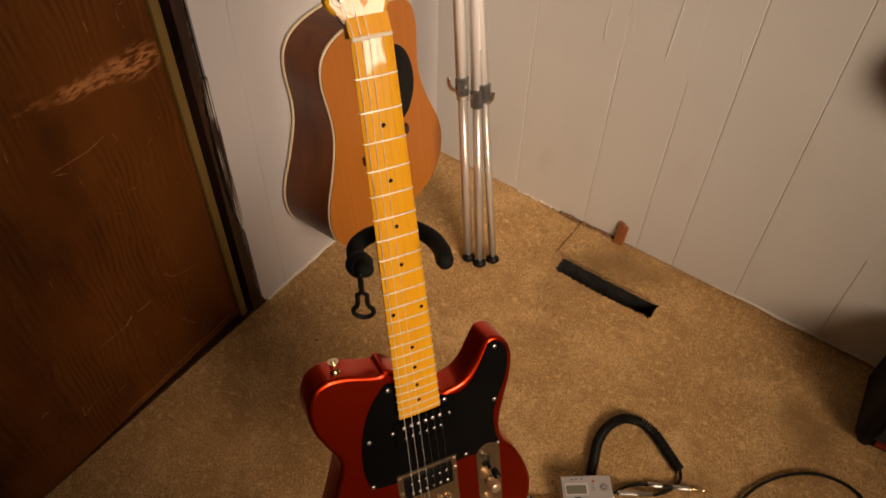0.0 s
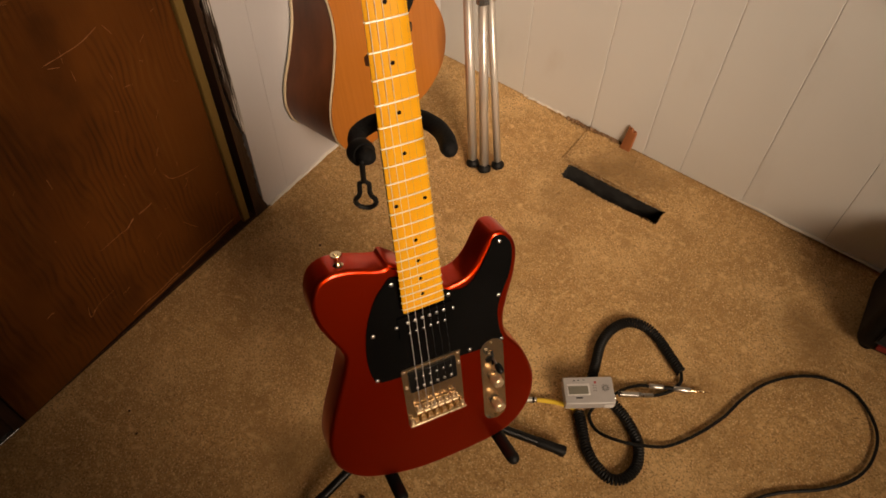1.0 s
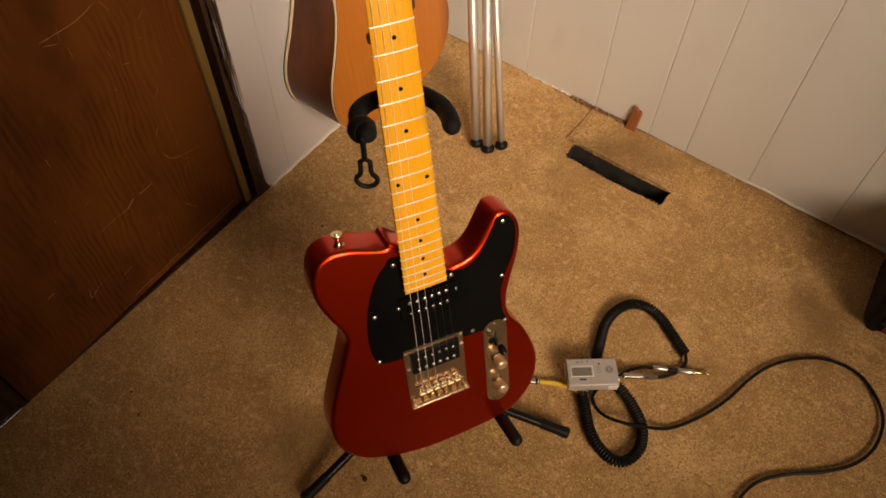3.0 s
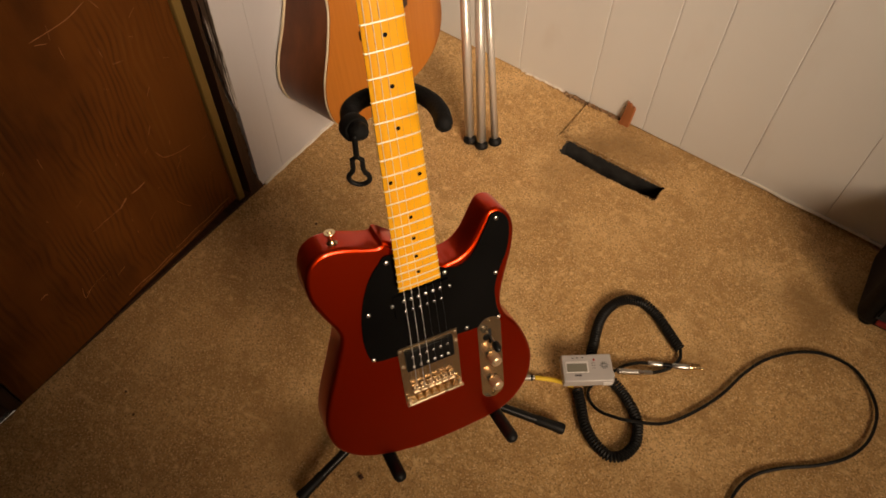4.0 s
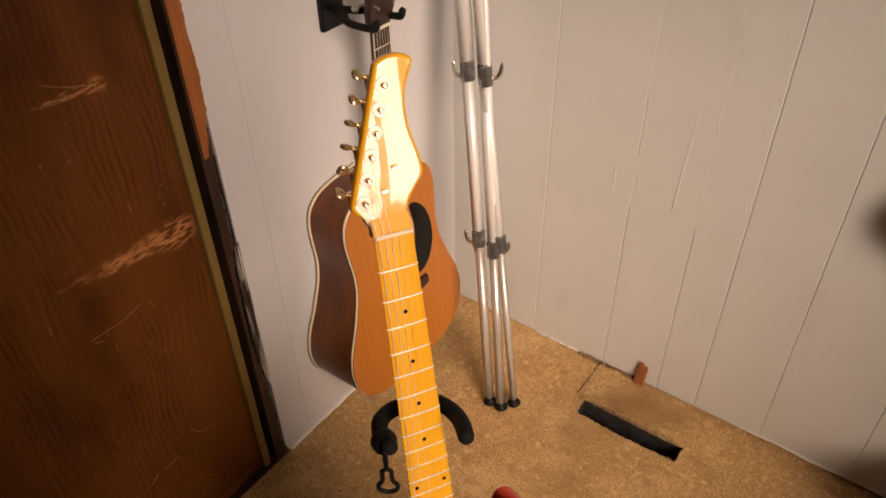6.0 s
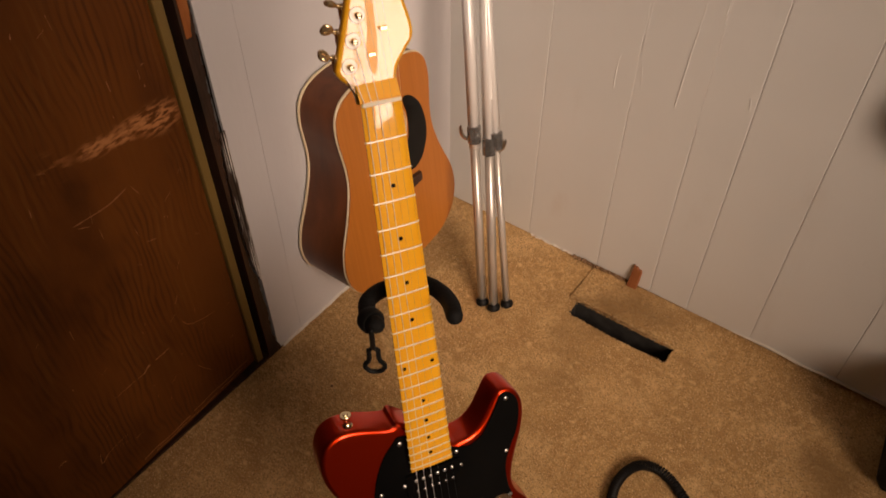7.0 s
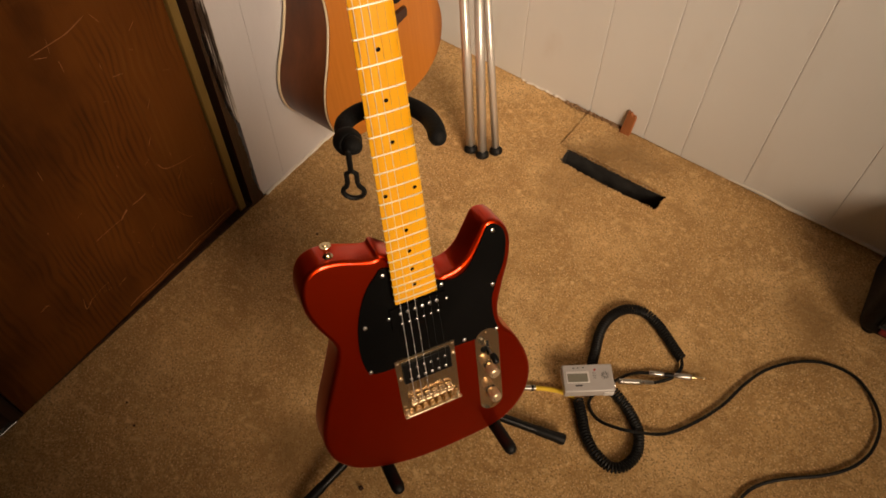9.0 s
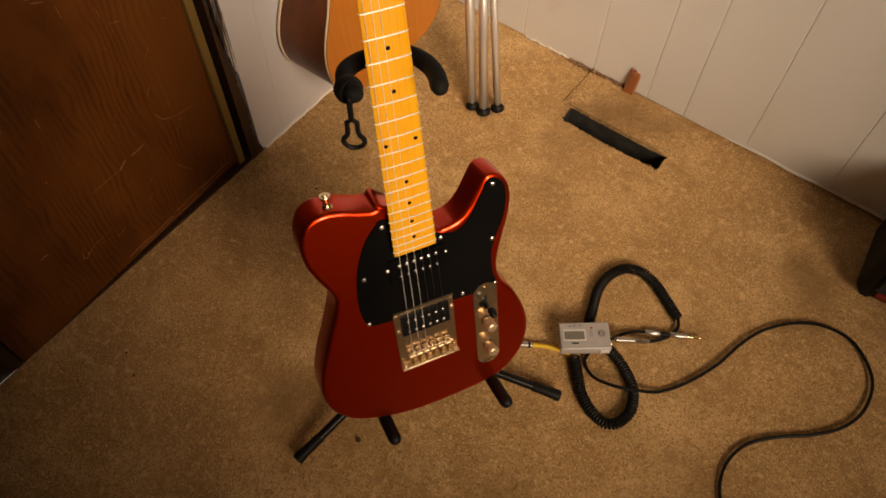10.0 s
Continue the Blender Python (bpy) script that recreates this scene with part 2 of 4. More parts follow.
BONE = material("off_white_nut", (0.75, 0.68, 0.52), (0.82, 0.76, 0.62), rough=0.35, scale=30)
GLARE_BREAK = material("amber_glare_break", (0.90, 0.44, 0.06), (0.95, 0.50, 0.10), rough=0.45, scale=60, spec=0.3, coat=0.55, coat_rough=0.12)
INLAY = material("black_inlay_dot", (0.007, 0.004, 0.003), rough=0.6, spec=0.1)

SPRUCE = material("orange_spruce_top", (0.39, 0.128, 0.012), (0.44, 0.150, 0.018), rough=0.4, coat=0.2, coat_rough=0.12, scale=16, stretch=(1, 9, 0.25), detail=4)
MAHOG = material("dark_mahogany_side", (0.068, 0.020, 0.0055), (0.135, 0.042, 0.012), rough=0.40, coat=0.3, coat_rough=0.30, spec=0.3, scale=14, stretch=(2, 2, 0.4), detail=7)
BINDING = material("cream_binding", (0.62, 0.52, 0.34), (0.70, 0.60, 0.42), rough=0.4, scale=30)
ROSEWOOD = material("dark_rosewood", (0.022, 0.009, 0.006), (0.05, 0.02, 0.012), rough=0.45, scale=30, stretch=(1, 6, 0.5))
ALU = material("anodised_aluminium", (0.80, 0.79, 0.78), (0.86, 0.85, 0.84), rough=0.38, metal=0.25, scale=20, stretch=(1, 1, 0.1), rough_var=0.06)
ALUOLD = material("tarnished_aluminium", (0.62, 0.59, 0.55), (0.76, 0.72, 0.67), rough=0.32, metal=0.60, scale=30, stretch=(1, 1, 0.15), rough_var=0.08)
CLAMP = material("grey_cast_clamp", (0.20, 0.195, 0.19), (0.34, 0.335, 0.33), rough=0.26, metal=0.75, scale=40, rough_var=0.08)
SILVERP = material("silver_grey_plastic", (0.46, 0.44, 0.43), (0.51, 0.49, 0.48), rough=0.42, metal=0.1, scale=30, bump=0.1, bump_scale=600)
SILVERL = material("lighter_bezel_plastic", (0.66, 0.64, 0.62), (0.72, 0.70, 0.68), rough=0.4, scale=30)
LCD = material("grey_green_lcd", (0.185, 0.180, 0.145), (0.225, 0.218, 0.175), rough=0.15, scale=20)
DARKINK = material("dark_print", (0.05, 0.05, 0.05), rough=0.6)
REDINK = material("red_button", (0.40, 0.03, 0.02), rough=0.4)
YELLOW = material("yellow_boot", (0.80, 0.55, 0.03), (0.86, 0.62, 0.05), rough=0.45, scale=30)
CABLE = material("black_cable_jacket", (0.004, 0.004, 0.004), (0.008, 0.008, 0.008), spec=0.22, rough=0.5, scale=60)
TOLEX = material("black_vinyl_covering", (0.002, 0.002, 0.002), (0.004, 0.004, 0.004), spec=0.22, rough=0.6, scale=60, bump=0.6, bump_scale=500)
GRILLE = material("dark_grille_cloth", (0.008, 0.008, 0.009), (0.022, 0.020, 0.020), rough=0.85, scale=300, bump=0.6, bump_scale=700)
REDTRIM = material("dull_red_piping", (0.16, 0.012, 0.012), (0.22, 0.02, 0.02), rough=0.5, scale=40)
BLOCK = material("raw_reddish_wood", (0.22, 0.070, 0.020), (0.36, 0.130, 0.042), rough=0.7, scale=22, stretch=(5, 1, 0.4), bump=0.6, bump_scale=120)
FRAY = material("pale_carpet_fibre", (0.50, 0.33, 0.15), (0.66, 0.47, 0.25), rough=0.95, scale=200, spec=0.05)
TACK = material("weathered_tack_strip", (0.16, 0.085, 0.04), (0.30, 0.19, 0.10), rough=0.8, scale=80)
CAULK = material("white_caulk", (0.76, 0.72, 0.65), (0.82, 0.79, 0.73), rough=0.6, scale=40, bump=0.6, bump_scale=150)
LINT = material("brown_crumb", (0.045, 0.018, 0.008), (0.07, 0.03, 0.012), rough=0.9, scale=200)


# ---- mesh helpers ----
def creased(bm, sharp=38):
    """Sharp edges beside flat faces and at steep angles."""
    limit = radians(sharp)
    for e in bm.edges:
        e.smooth = len(e.link_faces) == 2 and all(f.smooth for f in e.link_faces) and e.calc_face_angle(0.0) < limit


def part(name, bm, mat, parent=None, label="", m=None, smooth=False):
    if smooth:
        for f in bm.faces:
            f.smooth = len(f.verts) <= 4
    me = bpy.data.meshes.new(name)
    bmesh.ops.recalc_face_normals(bm, faces=bm.faces)
    creased(bm)
    bm.to_mesh(me)
    bm.free()
    me.materials.append(mat)
    ob = new(name, me)
    ob.parent = parent
    if m is not None:
        ob.matrix_local = m
    if label:
        ob["label"] = label
    return ob


def share(ob, m):
    """Another part on the same mesh under the same parent."""
    o = new(ob.name.split(".")[0], ob.data)
    o.parent = ob.parent
    o.matrix_local = m
    if "label" in ob:
        o["label"] = ob["label"]
    return o


def thing(name, label, category, m=None, group="", kind=""):
    ob = tagged(new(name), label, category, group, kind)
    ob.empty_display_size = 0.05
    if m is not None:
        ob.matrix_world = m
    return ob


def box(lo, hi, bevel=0.0, seg=2):
    bm = bmesh.new()
    bmesh.ops.create_cube(bm, size=1, matrix=Matrix.Translation([(a + b) / 2 for a, b in zip(lo, hi)]) @ Matrix.Diagonal([abs(b - a) for a, b in zip(lo, hi)] + [1]))
    if bevel:
        for f in bmesh.ops.bevel(bm, geom=bm.edges[:], offset=bevel, segments=seg, affect="EDGES", profile=0.5)["faces"]:
            f.smooth = seg > 1
    return bm


def spline(pts, n=8, closed=False):
    """Catmull-Rom through the points, n steps to a span."""
    p = [Vector(q) for q in pts]
    k, out = len(p), []
    for i in range(k if closed else k - 1):
        a, b = p[i], p[(i + 1) % k]
        z = p[(i - 1) % k] if closed or i else a * 2 - b
        c = p[(i + 2) % k] if closed or i + 2 < k else b * 2 - a
        for j in range(n):
            t = j / n
            out.append(0.5 * (2 * a + (b - z) * t + (2 * z - 5 * a + 4 * b - c) * t * t + (3 * a - z - 3 * b + c) * t ** 3))
    if not closed:
        out.append(p[-1])
    return out


def sweep(path, radius, sides=10, closed=False, round_ends=False, flat=1.0):
    """A tube along a line. radius: one, or one for each point."""
    p = [Vector(q) for q in path]
    r = list(radius) if isinstance(radius, (list, tuple)) else [radius] * len(p)
    if round_ends and not closed:
        d0, d1 = (p[0] - p[1]).normalized(), (p[-1] - p[-2]).normalized()
        head = [(p[0] + d0 * r[0] * math.sin(a), r[0] * math.cos(a)) for a in (1.45, 1.1, 0.6)]
        tail = [(p[-1] + d1 * r[-1] * math.sin(a), r[-1] * math.cos(a)) for a in (0.6, 1.1, 1.45)]
        p = [h[0] for h in head] + p + [t[0] for t in tail]
        r = [h[1] for h in head] + r + [t[1] for t in tail]
    bm = bmesh.new()
    k, rings, up = len(p), [], None
    for i in range(k):
        if closed:
            d = p[(i + 1) % k] - p[i - 1]
        else:
            d = p[min(i + 1, k - 1)] - p[max(i - 1, 0)]
        d.normalize()
        if up is None:
            up = d.orthogonal().normalized()
        up = (up - d * up.dot(d))
        if up.length < 1e-6:
            up = d.orthogonal()
        up.normalize()
        side = d.cross(up)
        rings.append([bm.verts.new(p[i] + r[i] * (up * math.cos(2 * math.pi * j / sides) + side * flat * math.sin(2 * math.pi * j / sides))) for j in range(sides)])
    for i in range(k if closed else k - 1):
        a, b = rings[i], rings[(i + 1) % k]
        for j in range(sides):
            bm.faces.new((a[j], a[(j + 1) % sides], b[(j + 1) % sides], b[j])).smooth = True
    if not closed:
        bm.faces.new(rings[0][::-1])
        bm.faces.new(rings[-1])
    return bm


def rod(a, b, r0, r1=None, sides=16, bevel=0.0):
    r1 = r0 if r1 is None else r1
    a, b = Vector(a), Vector(b)
    if bevel:
        d = (b - a).normalized() * bevel
        return sweep([a, a + d, b - d, b], [r0 - bevel, r0, r1, r1 - bevel], sides)
    return sweep([a, b], [r0, r1], sides)


def slab(outline, y0, y1, bevel=0.0, seg=3):
    """A plate whose outline lies in x and z, from y0 (front) to y1."""
    bm = bmesh.new()
    f = bm.faces.new([bm.verts.new((x, y0, z)) for x, z in outline])
    rim = list(f.edges)
    back = bmesh.ops.extrude_face_region(bm, geom=[f])["geom"]
    vs = [v for v in back if isinstance(v, bmesh.types.BMVert)]
    bmesh.ops.translate(bm, vec=(0, y1 - y0, 0), verts=vs)
    if bevel:
        rims = [e for e in bm.edges if abs(e.verts[0].co.y - e.verts[1].co.y) < 1e-6]
        bmesh.ops.bevel(bm, geom=rims, offset=bevel, segments=seg, affect="EDGES", profile=0.5)
        for f in bm.faces:
            f.smooth = len(f.verts) <= 4 and len(outline) > 8
    bmesh.ops.recalc_face_normals(bm, faces=bm.faces)
    return bm


def disc(x, y0, z, r, y1, sides=16, bevel=0.0):
    return rod((x, y0, z), (x, y1, z), r, r, sides, bevel)


def joined(*bms):
    out = bmesh.new()
    for b in bms:
        me = bpy.data.meshes.new("tmp")
        b.to_mesh(me)
        out.from_mesh(me)
        b.free()
        bpy.data.meshes.remove(me)
    return out


def structure(ob, label="", category=""):
    return tagged(ob, label, category, kind="structure")


# ---- room shell ----
rnd = random.Random(4)
north = structure(part("wall_north", box((-0.12, 0.006, 0), (4.6, 0.12, 2.4)), WHITE), "white painted vertical wood panelling with worn grooves", "wall")
north.location.y = -0.006
north.rotation_euler.z = radians(-0.42)
west = structure(part("wall_west", box((-0.12, -0.72, 0), (-0.006, 0.006, 2.4)), MAUVE), "cool white painted panelling beside the dark door", "wall")
structure(part("wall_west_far", joined(box((-0.12, -3.2, 0), (-0.004, -1.43, 2.4)), box((-0.12, -1.43, 2.06), (-0.004, -0.72, 2.4))), TRIM), "dark brown panelled wall beyond the door", "wall")
structure(part("wall_south", box((-0.12, -3.3, 0), (4.6, -3.2, 2.4)), PLASTER), "plain wall behind the viewer", "wall")
structure(part("wall_east", box((4.6, -3.3, 0), (4.7, 0.12, 2.4)), PLASTER), "plain wall closing the room", "wall")
structure(part("ceiling", box((-0.12, -3.3, 2.4), (4.7, 0.12, 2.5)), CEILING), "plain off-white ceiling", "ceiling")


def panel_mesh(x0, x1, along_y=False):
    """A board with eased edges, its face flush with the wall plane."""
    bm = slab([(x0, 0.002), (x1, 0.002), (x1, 2.398), (x0, 2.398)], 0, 0.006, 0.0006 if along_y else 0.0021, 2)
    if along_y:
        bmesh.ops.rotate(bm, verts=bm.verts, cent=(0, 0, 0), matrix=Matrix.Rotation(radians(90), 3, "Z"))
    return bm


# boards of the right-hand wall, with a groove between each two
grooves = [0.0, 0.281, 0.498, 0.655, 0.758, 0.924, 1.132, 1.30, 1.42, 1.62, 1.83, 1.95, 2.16, 2.32, 2.52, 2.74, 2.9, 3.1, 3.4, 3.6, 3.85, 4.1, 4.3, 4.6]
for a, b in zip(grooves, grooves[1:]):
    part("panel", panel_mesh(a + 0.0002 if a else -0.005, b - 0.0002), WHITE, north)
# grooves choked with paint higher up, and drips and dents of old paint
for x, z0, z1 in ((0.498, 0.53, 0.66), (0.498, 0.70, 0.78), (0.498, 0.81, 2.0), (0.655, 0.53, 2.0), (1.132, 0.28, 2.0)):
    part("filler", sweep([(x + 0.0006 * math.sin(z * 40), 0.0031, z) for z in np.linspace(z0, z1, 12)], 0.0034, 8), WHITE, north)
for pts, r in (([(0.456, 0.0, 0.636), (0.452, -0.001, 0.60), (0.4525, -0.0015, 0.552)], 0.0022),
               ([(0.506, 0, 0.86), (0.503, -0.0008, 0.70), (0.501, -0.001, 0.64)], 0.0014),
               ([(0.505, 0, 0.644), (0.512, -0.001, 0.60), (0.515, 0, 0.56)], 0.0013),
               ([(0.612, 0, 0.83), (0.604, -0.001, 0.70), (0.598, -0.0015, 0.562)], 0.0019),
               ([(0.652, 0, 0.82), (0.650, -0.0015, 0.79)], 0.0018),
               ([(0.643, 0, 0.87), (0.642, -0.001, 0.84)], 0.0015),
               ([(0.742, 0, 0.64), (0.747, -0.0015, 0.615)], 0.0024),
               ([(0.55, 0, 0.19), (0.551, -0.001, 0.17)], 0.0016)):
    part("paint_drip", sweep(spline([(x, y + 0.0009, z) for x, y, z in pts], 5), r * 0.62, 8, round_ends=True), WHITE, north)
for x, z in ((0.921, 0.492), (0.917, 0.484), (0.904, 0.464), (0.902, 0.456), (0.925, 0.318), (1.064, 0.362)):
    part("paint_drip", sweep([(x, 0.001, z - 0.004), (x + 0.0010, 0.0004, z), (x, 0.001, z + 0.005)], [0.0010, 0.0013, 0.0010], 8, round_ends=True), WHITE, north)
for y0, y1 in ((-0.722, -0.644), (-0.644, 0.0)):
    part("panel", panel_mesh(y0 + 0.0002, y1 - 0.0002, True), MAUVE, west)

# caulk bead and torn paint where the wall meets the carpet
bead = [(x, -0.008 - 0.0073 * x - 0.0015 * math.sin(x * 31), 0.010 + 0.0015 * math.sin(x * 47)) for x in np.linspace(0.86, 4.5, 100)]
structure(part("baseboard", sweep(bead, [float(min(0.0038, 0.0008 + 0.018 * (p[0] - 0.86))) for p in bead], 6), CAULK), "thin white bead along the foot of the wall", "trim")
bead = [(0.002 + 0.0012 * math.sin(y * 83) * math.sin(y * 29), y, 0.003 + 0.001 * math.sin(y * 61)) for y in np.linspace(-0.71, -0.01, 140)]
structure(part("baseboard_west", sweep(bead, 0.0046, 6), CAULK), "thin white paint edge along the carpet", "trim")
xs_ = np.linspace(0.29, 0.43, 50)
structure(part("trim_remnant", sweep([(x, -0.010 + 0.0012 * math.sin(x * 210) * math.sin(x * 77), 0.003 + 0.0012 * math.sin(x * 160)) for x in xs_], [0.0022 + 0.0012 * math.sin(x * 330) * math.sin(x * 91) + rnd.uniform(-0.0006, 0.0006) for x in xs_], 6), CAULK), "chipped remnants of white trim along the carpet", "trim")
xs_ = np.linspace(0.43, 0.59, 70)
structure(part("tack_strip", sweep([(x, -0.014 + rnd.uniform(-0.003, 0.002), 0.004 + rnd.uniform(-0.002, 0.004)) for x in xs_], [rnd.uniform(0.002, 0.006) for x in xs_], 5), TACK), "splintered wood strip at the carpet edge", "trim")

# ---- carpet: a pile of small uneven tufts, with a slot cut for the floor vent ----
SX0, SX1, SY0, SY1 = 0.520, 0.786, -0.197, -0.150


def carpet_sheet(x0, x1, y0, y1, step, height, hole=None, base=0.0, shape=None):
    rng = np.random.default_rng(7)
    xs, ys = np.arange(x0, x1 + step / 2, step), np.arange(y0, y1 + step / 2, step)
    nx, ny = len(xs), len(ys)
    gx, gy = np.meshgrid(xs, ys, indexing="ij")
    inner = np.ones_like(gx)
    inner[0], inner[-1], inner[:, 0], inner[:, -1] = 0, 0, 0, 0
    jx, jy = rng.uniform(-0.35, 0.35, gx.shape) * step * inner, rng.uniform(-0.35, 0.35, gx.shape) * step * inner
    z = base + height * rng.uniform(-0.5, 0.5, gx.shape)
    for width, rise_by in ((1, 0.00028), (6, 0.00012)):
        clump = rng.normal(size=gx.shape)
        for _ in range(2):
            clump = sum(np.roll(clump, k, 0) for k in range(-width, width + 1)) / (2 * width + 1)
            clump = sum(np.roll(clump, k, 1) for k in range(-width, width + 1)) / (2 * width + 1)
        z = z + rise_by * clump / clump.std()
    if shape is not None:
        z = z + shape(gx, gy)
    co = np.stack([gx + jx, gy + jy, z], -1).reshape(-1, 3)
    ix, iy = np.meshgrid(np.arange(nx - 1), np.arange(ny - 1), indexing="ij")
    ix, iy = ix.ravel(), iy.ravel()
    if hole:
        cx, cy = xs[ix] + step / 2, ys[iy] + step / 2
        bow = 0.006 * np.sin((cx - hole[0]) / (hole[1] - hole[0]) * 3.14)
        rag = rng.uniform(-0.0027, 0.0024, len(cx))
        keep = ~((cx > hole[0] + rag) & (cx < hole[1] + rag) & (cy > hole[2] - bow + rag) & (cy < hole[3] - bow * 0.5 + rag))
        ix, iy = ix[keep], iy[keep]
    a = ix * ny + iy
    quads = np.stack([a, a + ny, a + ny + 1, a + 1], -1)
    me = bpy.data.meshes.new("carpet")
    me.vertices.add(len(co))
    me.vertices.foreach_set("co", co.ravel())
    me.loops.add(quads.size)
    me.loops.foreach_set("vertex_index", quads.ravel())
    me.polygons.add(len(quads))
    me.polygons.foreach_set("loop_start", np.arange(0, quads.size, 4))
    me.update(calc_edges=True)
    me.validate()
    me.materials.append(CARPET)
    me.polygons.foreach_set("use_smooth", [True] * len(me.polygons))
    return me


def rise(x, y):
    return 0.004 * np.sin(x * 5.1 + 1.0) * np.sin(y * 4.3) * np.exp(-((x - 0.5) ** 2 + (y + 0.4) ** 2)) * 0.5


floor = structure(new("floor", carpet_sheet(0.0, 1.7524, -1.8, 0.0, 0.0026, 0.0020, (SX0, SX1, SY0, SY1), -0.002, rise)), "worn beige-brown cut-pile carpet", "carpet")
structure(part("floor_beyond", joined(box((1.752, -3.2, -0.05), (4.6, 0.006, -0.001)), box((-0.004, -3.2, -0.05), (1.752, -1.8, -0.001))), CARPET), "beige carpet running on past the corner", "carpet")
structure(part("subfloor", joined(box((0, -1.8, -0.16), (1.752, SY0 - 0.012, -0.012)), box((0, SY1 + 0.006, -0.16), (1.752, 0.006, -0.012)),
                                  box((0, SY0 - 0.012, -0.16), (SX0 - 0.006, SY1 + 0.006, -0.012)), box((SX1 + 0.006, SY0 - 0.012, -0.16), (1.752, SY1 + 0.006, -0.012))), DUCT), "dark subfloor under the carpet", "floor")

# ---- floor vent: a sheet-metal duct below the slot ----
vent = thing("floor_vent", "open black floor vent slot cut through the carpet", "vent", pose(0.652, -0.174, 0))
hx, hy = (SX1 - SX0) / 2 + 0.006, (SY1 - SY0) / 2 + 0.009
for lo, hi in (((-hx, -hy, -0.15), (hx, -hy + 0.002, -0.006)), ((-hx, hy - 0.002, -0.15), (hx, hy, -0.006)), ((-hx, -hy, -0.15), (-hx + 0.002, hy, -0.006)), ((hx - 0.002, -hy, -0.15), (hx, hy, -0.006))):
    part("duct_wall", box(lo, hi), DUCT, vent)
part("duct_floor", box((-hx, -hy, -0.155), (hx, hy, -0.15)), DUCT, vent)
part("metal_lip", sweep([(-hx + 0.004, hy - 0.006, -0.003), (hx - 0.02, hy - 0.006, -0.003)], 0.0018, 6), CHROME, vent, "dull metal lip at the back of the slot")


# ---- flap of loose carpet behind the vent ----
def flap_shape(x, y):
    t = np.clip((-0.03 - y) / 0.12, 0, 1)
    side = np.clip((x - 0.488) / 0.03, 0, 1) * np.clip((0.80 - x) / 0.06, 0, 1)
    return 0.0024 + 0.0065 * t ** 1.6 * side


flap = tagged(new("carpet_flap", carpet_sheet(0.496, 0.786, -0.151, -0.012, 0.003, 0.0026, None, 0.0, flap_shape)), "loose flap of beige carpet curling up behind the vent", "carpet flap")
part("frayed_edge", joined(*[sweep([(x, -0.150 + rnd.uniform(-0.002, 0.002), 0.011 + rnd.uniform(-0.003, 0.003)), (x + rnd.uniform(-0.004, 0.004), -0.152 - rnd.uniform(0, 0.003), 0.009 + rnd.uniform(-0.004, 0.003))], 0.00045, 4) for x in np.linspace(0.512, 0.778, 150)]), FRAY, flap, "pale frayed carpet fibres")
block = slab([(-0.014, -0.01), (0.013, -0.01), (0.013, 0.052), (0.009, 0.060), (0.003, 0.058), (-0.003, 0.066), (-0.007, 0.062), (-0.011, 0.068)], -0.006, 0.008, 0.001, 1)
block = part("wood_block", block, BLOCK, None, "", pose(0.609, -0.020, 0.006, -6, 3, 0))
tagged(block, "splintered reddish wood offcut wedged against the wall", "wood block")

# ---- door and its frame ----
door = thing("door_1", "dark brown stained wooden door, scratched and scuffed, closed", "door", pose(-0.0135, -0.7875, 0.012, 0, 0, 2.3), kind="structure")
part("door_leaf", box((-0.036, -0.615, 0), (0.0, 0, 2.03), 0.002, 1), DOOR, door)


def scratch(pts, r):
    """A gouge in the veneer: a flat, uneven sliver on the door's face."""
    line = spline([(0.0, y, z) for y, z in pts], 5)
    bm = sweep(line, [r * rnd.uniform(0.35, 1.0) * (0.4 if i in (0, len(line) - 1) else 1) for i in range(len(line))], 6)
    for v in bm.verts:
        v.co.x = 0.0 + 0.25 * v.co.x
    return part("scratch", bm, SCRATCH, door, "pale scratch in the veneer")


for r, pts in ((0.0009, [(-0.323, 0.239), (-0.287, 0.240), (-0.255, 0.239)]), (0.0024, [(-0.256, 0.237), (-0.244, 0.245), (-0.235, 0.250)]),
               (0.0020, [(-0.221, 0.249), (-0.203, 0.248), (-0.187, 0.250)]), (0.0007, [(-0.141, 0.141), (-0.129, 0.117), (-0.113, 0.093)]),
               (0.0008, [(-0.140, 0.293), (-0.126, 0.266), (-0.094, 0.251), (-0.059, 0.243)]), (0.0007, [(-0.333, 0.125), (-0.366, 0.124), (-0.398, 0.116)]),
               (0.0013, [(-0.399, 0.139), (-0.404, 0.109), (-0.383, 0.122)]), (0.0018, [(-0.471, 0.193), (-0.459, 0.196), (-0.454, 0.192)])):
    scratch(pts, r)
for r, pts in ((0.0008, [(-0.145, 0.521), (-0.126, 0.514)]), (0.0010, [(-0.249, 0.634), (-0.229, 0.624)]), (0.0010, [(-0.254, 0.642), (-0.215, 0.640), (-0.182, 0.640), (-0.147, 0.648)]),
               (0.0010, [(-0.180, 1.075), (-0.147, 1.058), (-0.110, 1.046)]), (0.0024, [(-0.110, 1.049), (-0.102, 1.042), (-0.104, 1.033)]), (0.0010, [(-0.048, 0.836), (-0.040, 0.837)]),
               (0.0012, [(-0.219, 0.970), (-0.221, 0.962)]), (0.0010, [(-0.302, 0.717), (-0.304, 0.701)]), (0.0006, [(-0.137, 0.646), (-0.126, 0.622)])):
    scratch(pts, r)
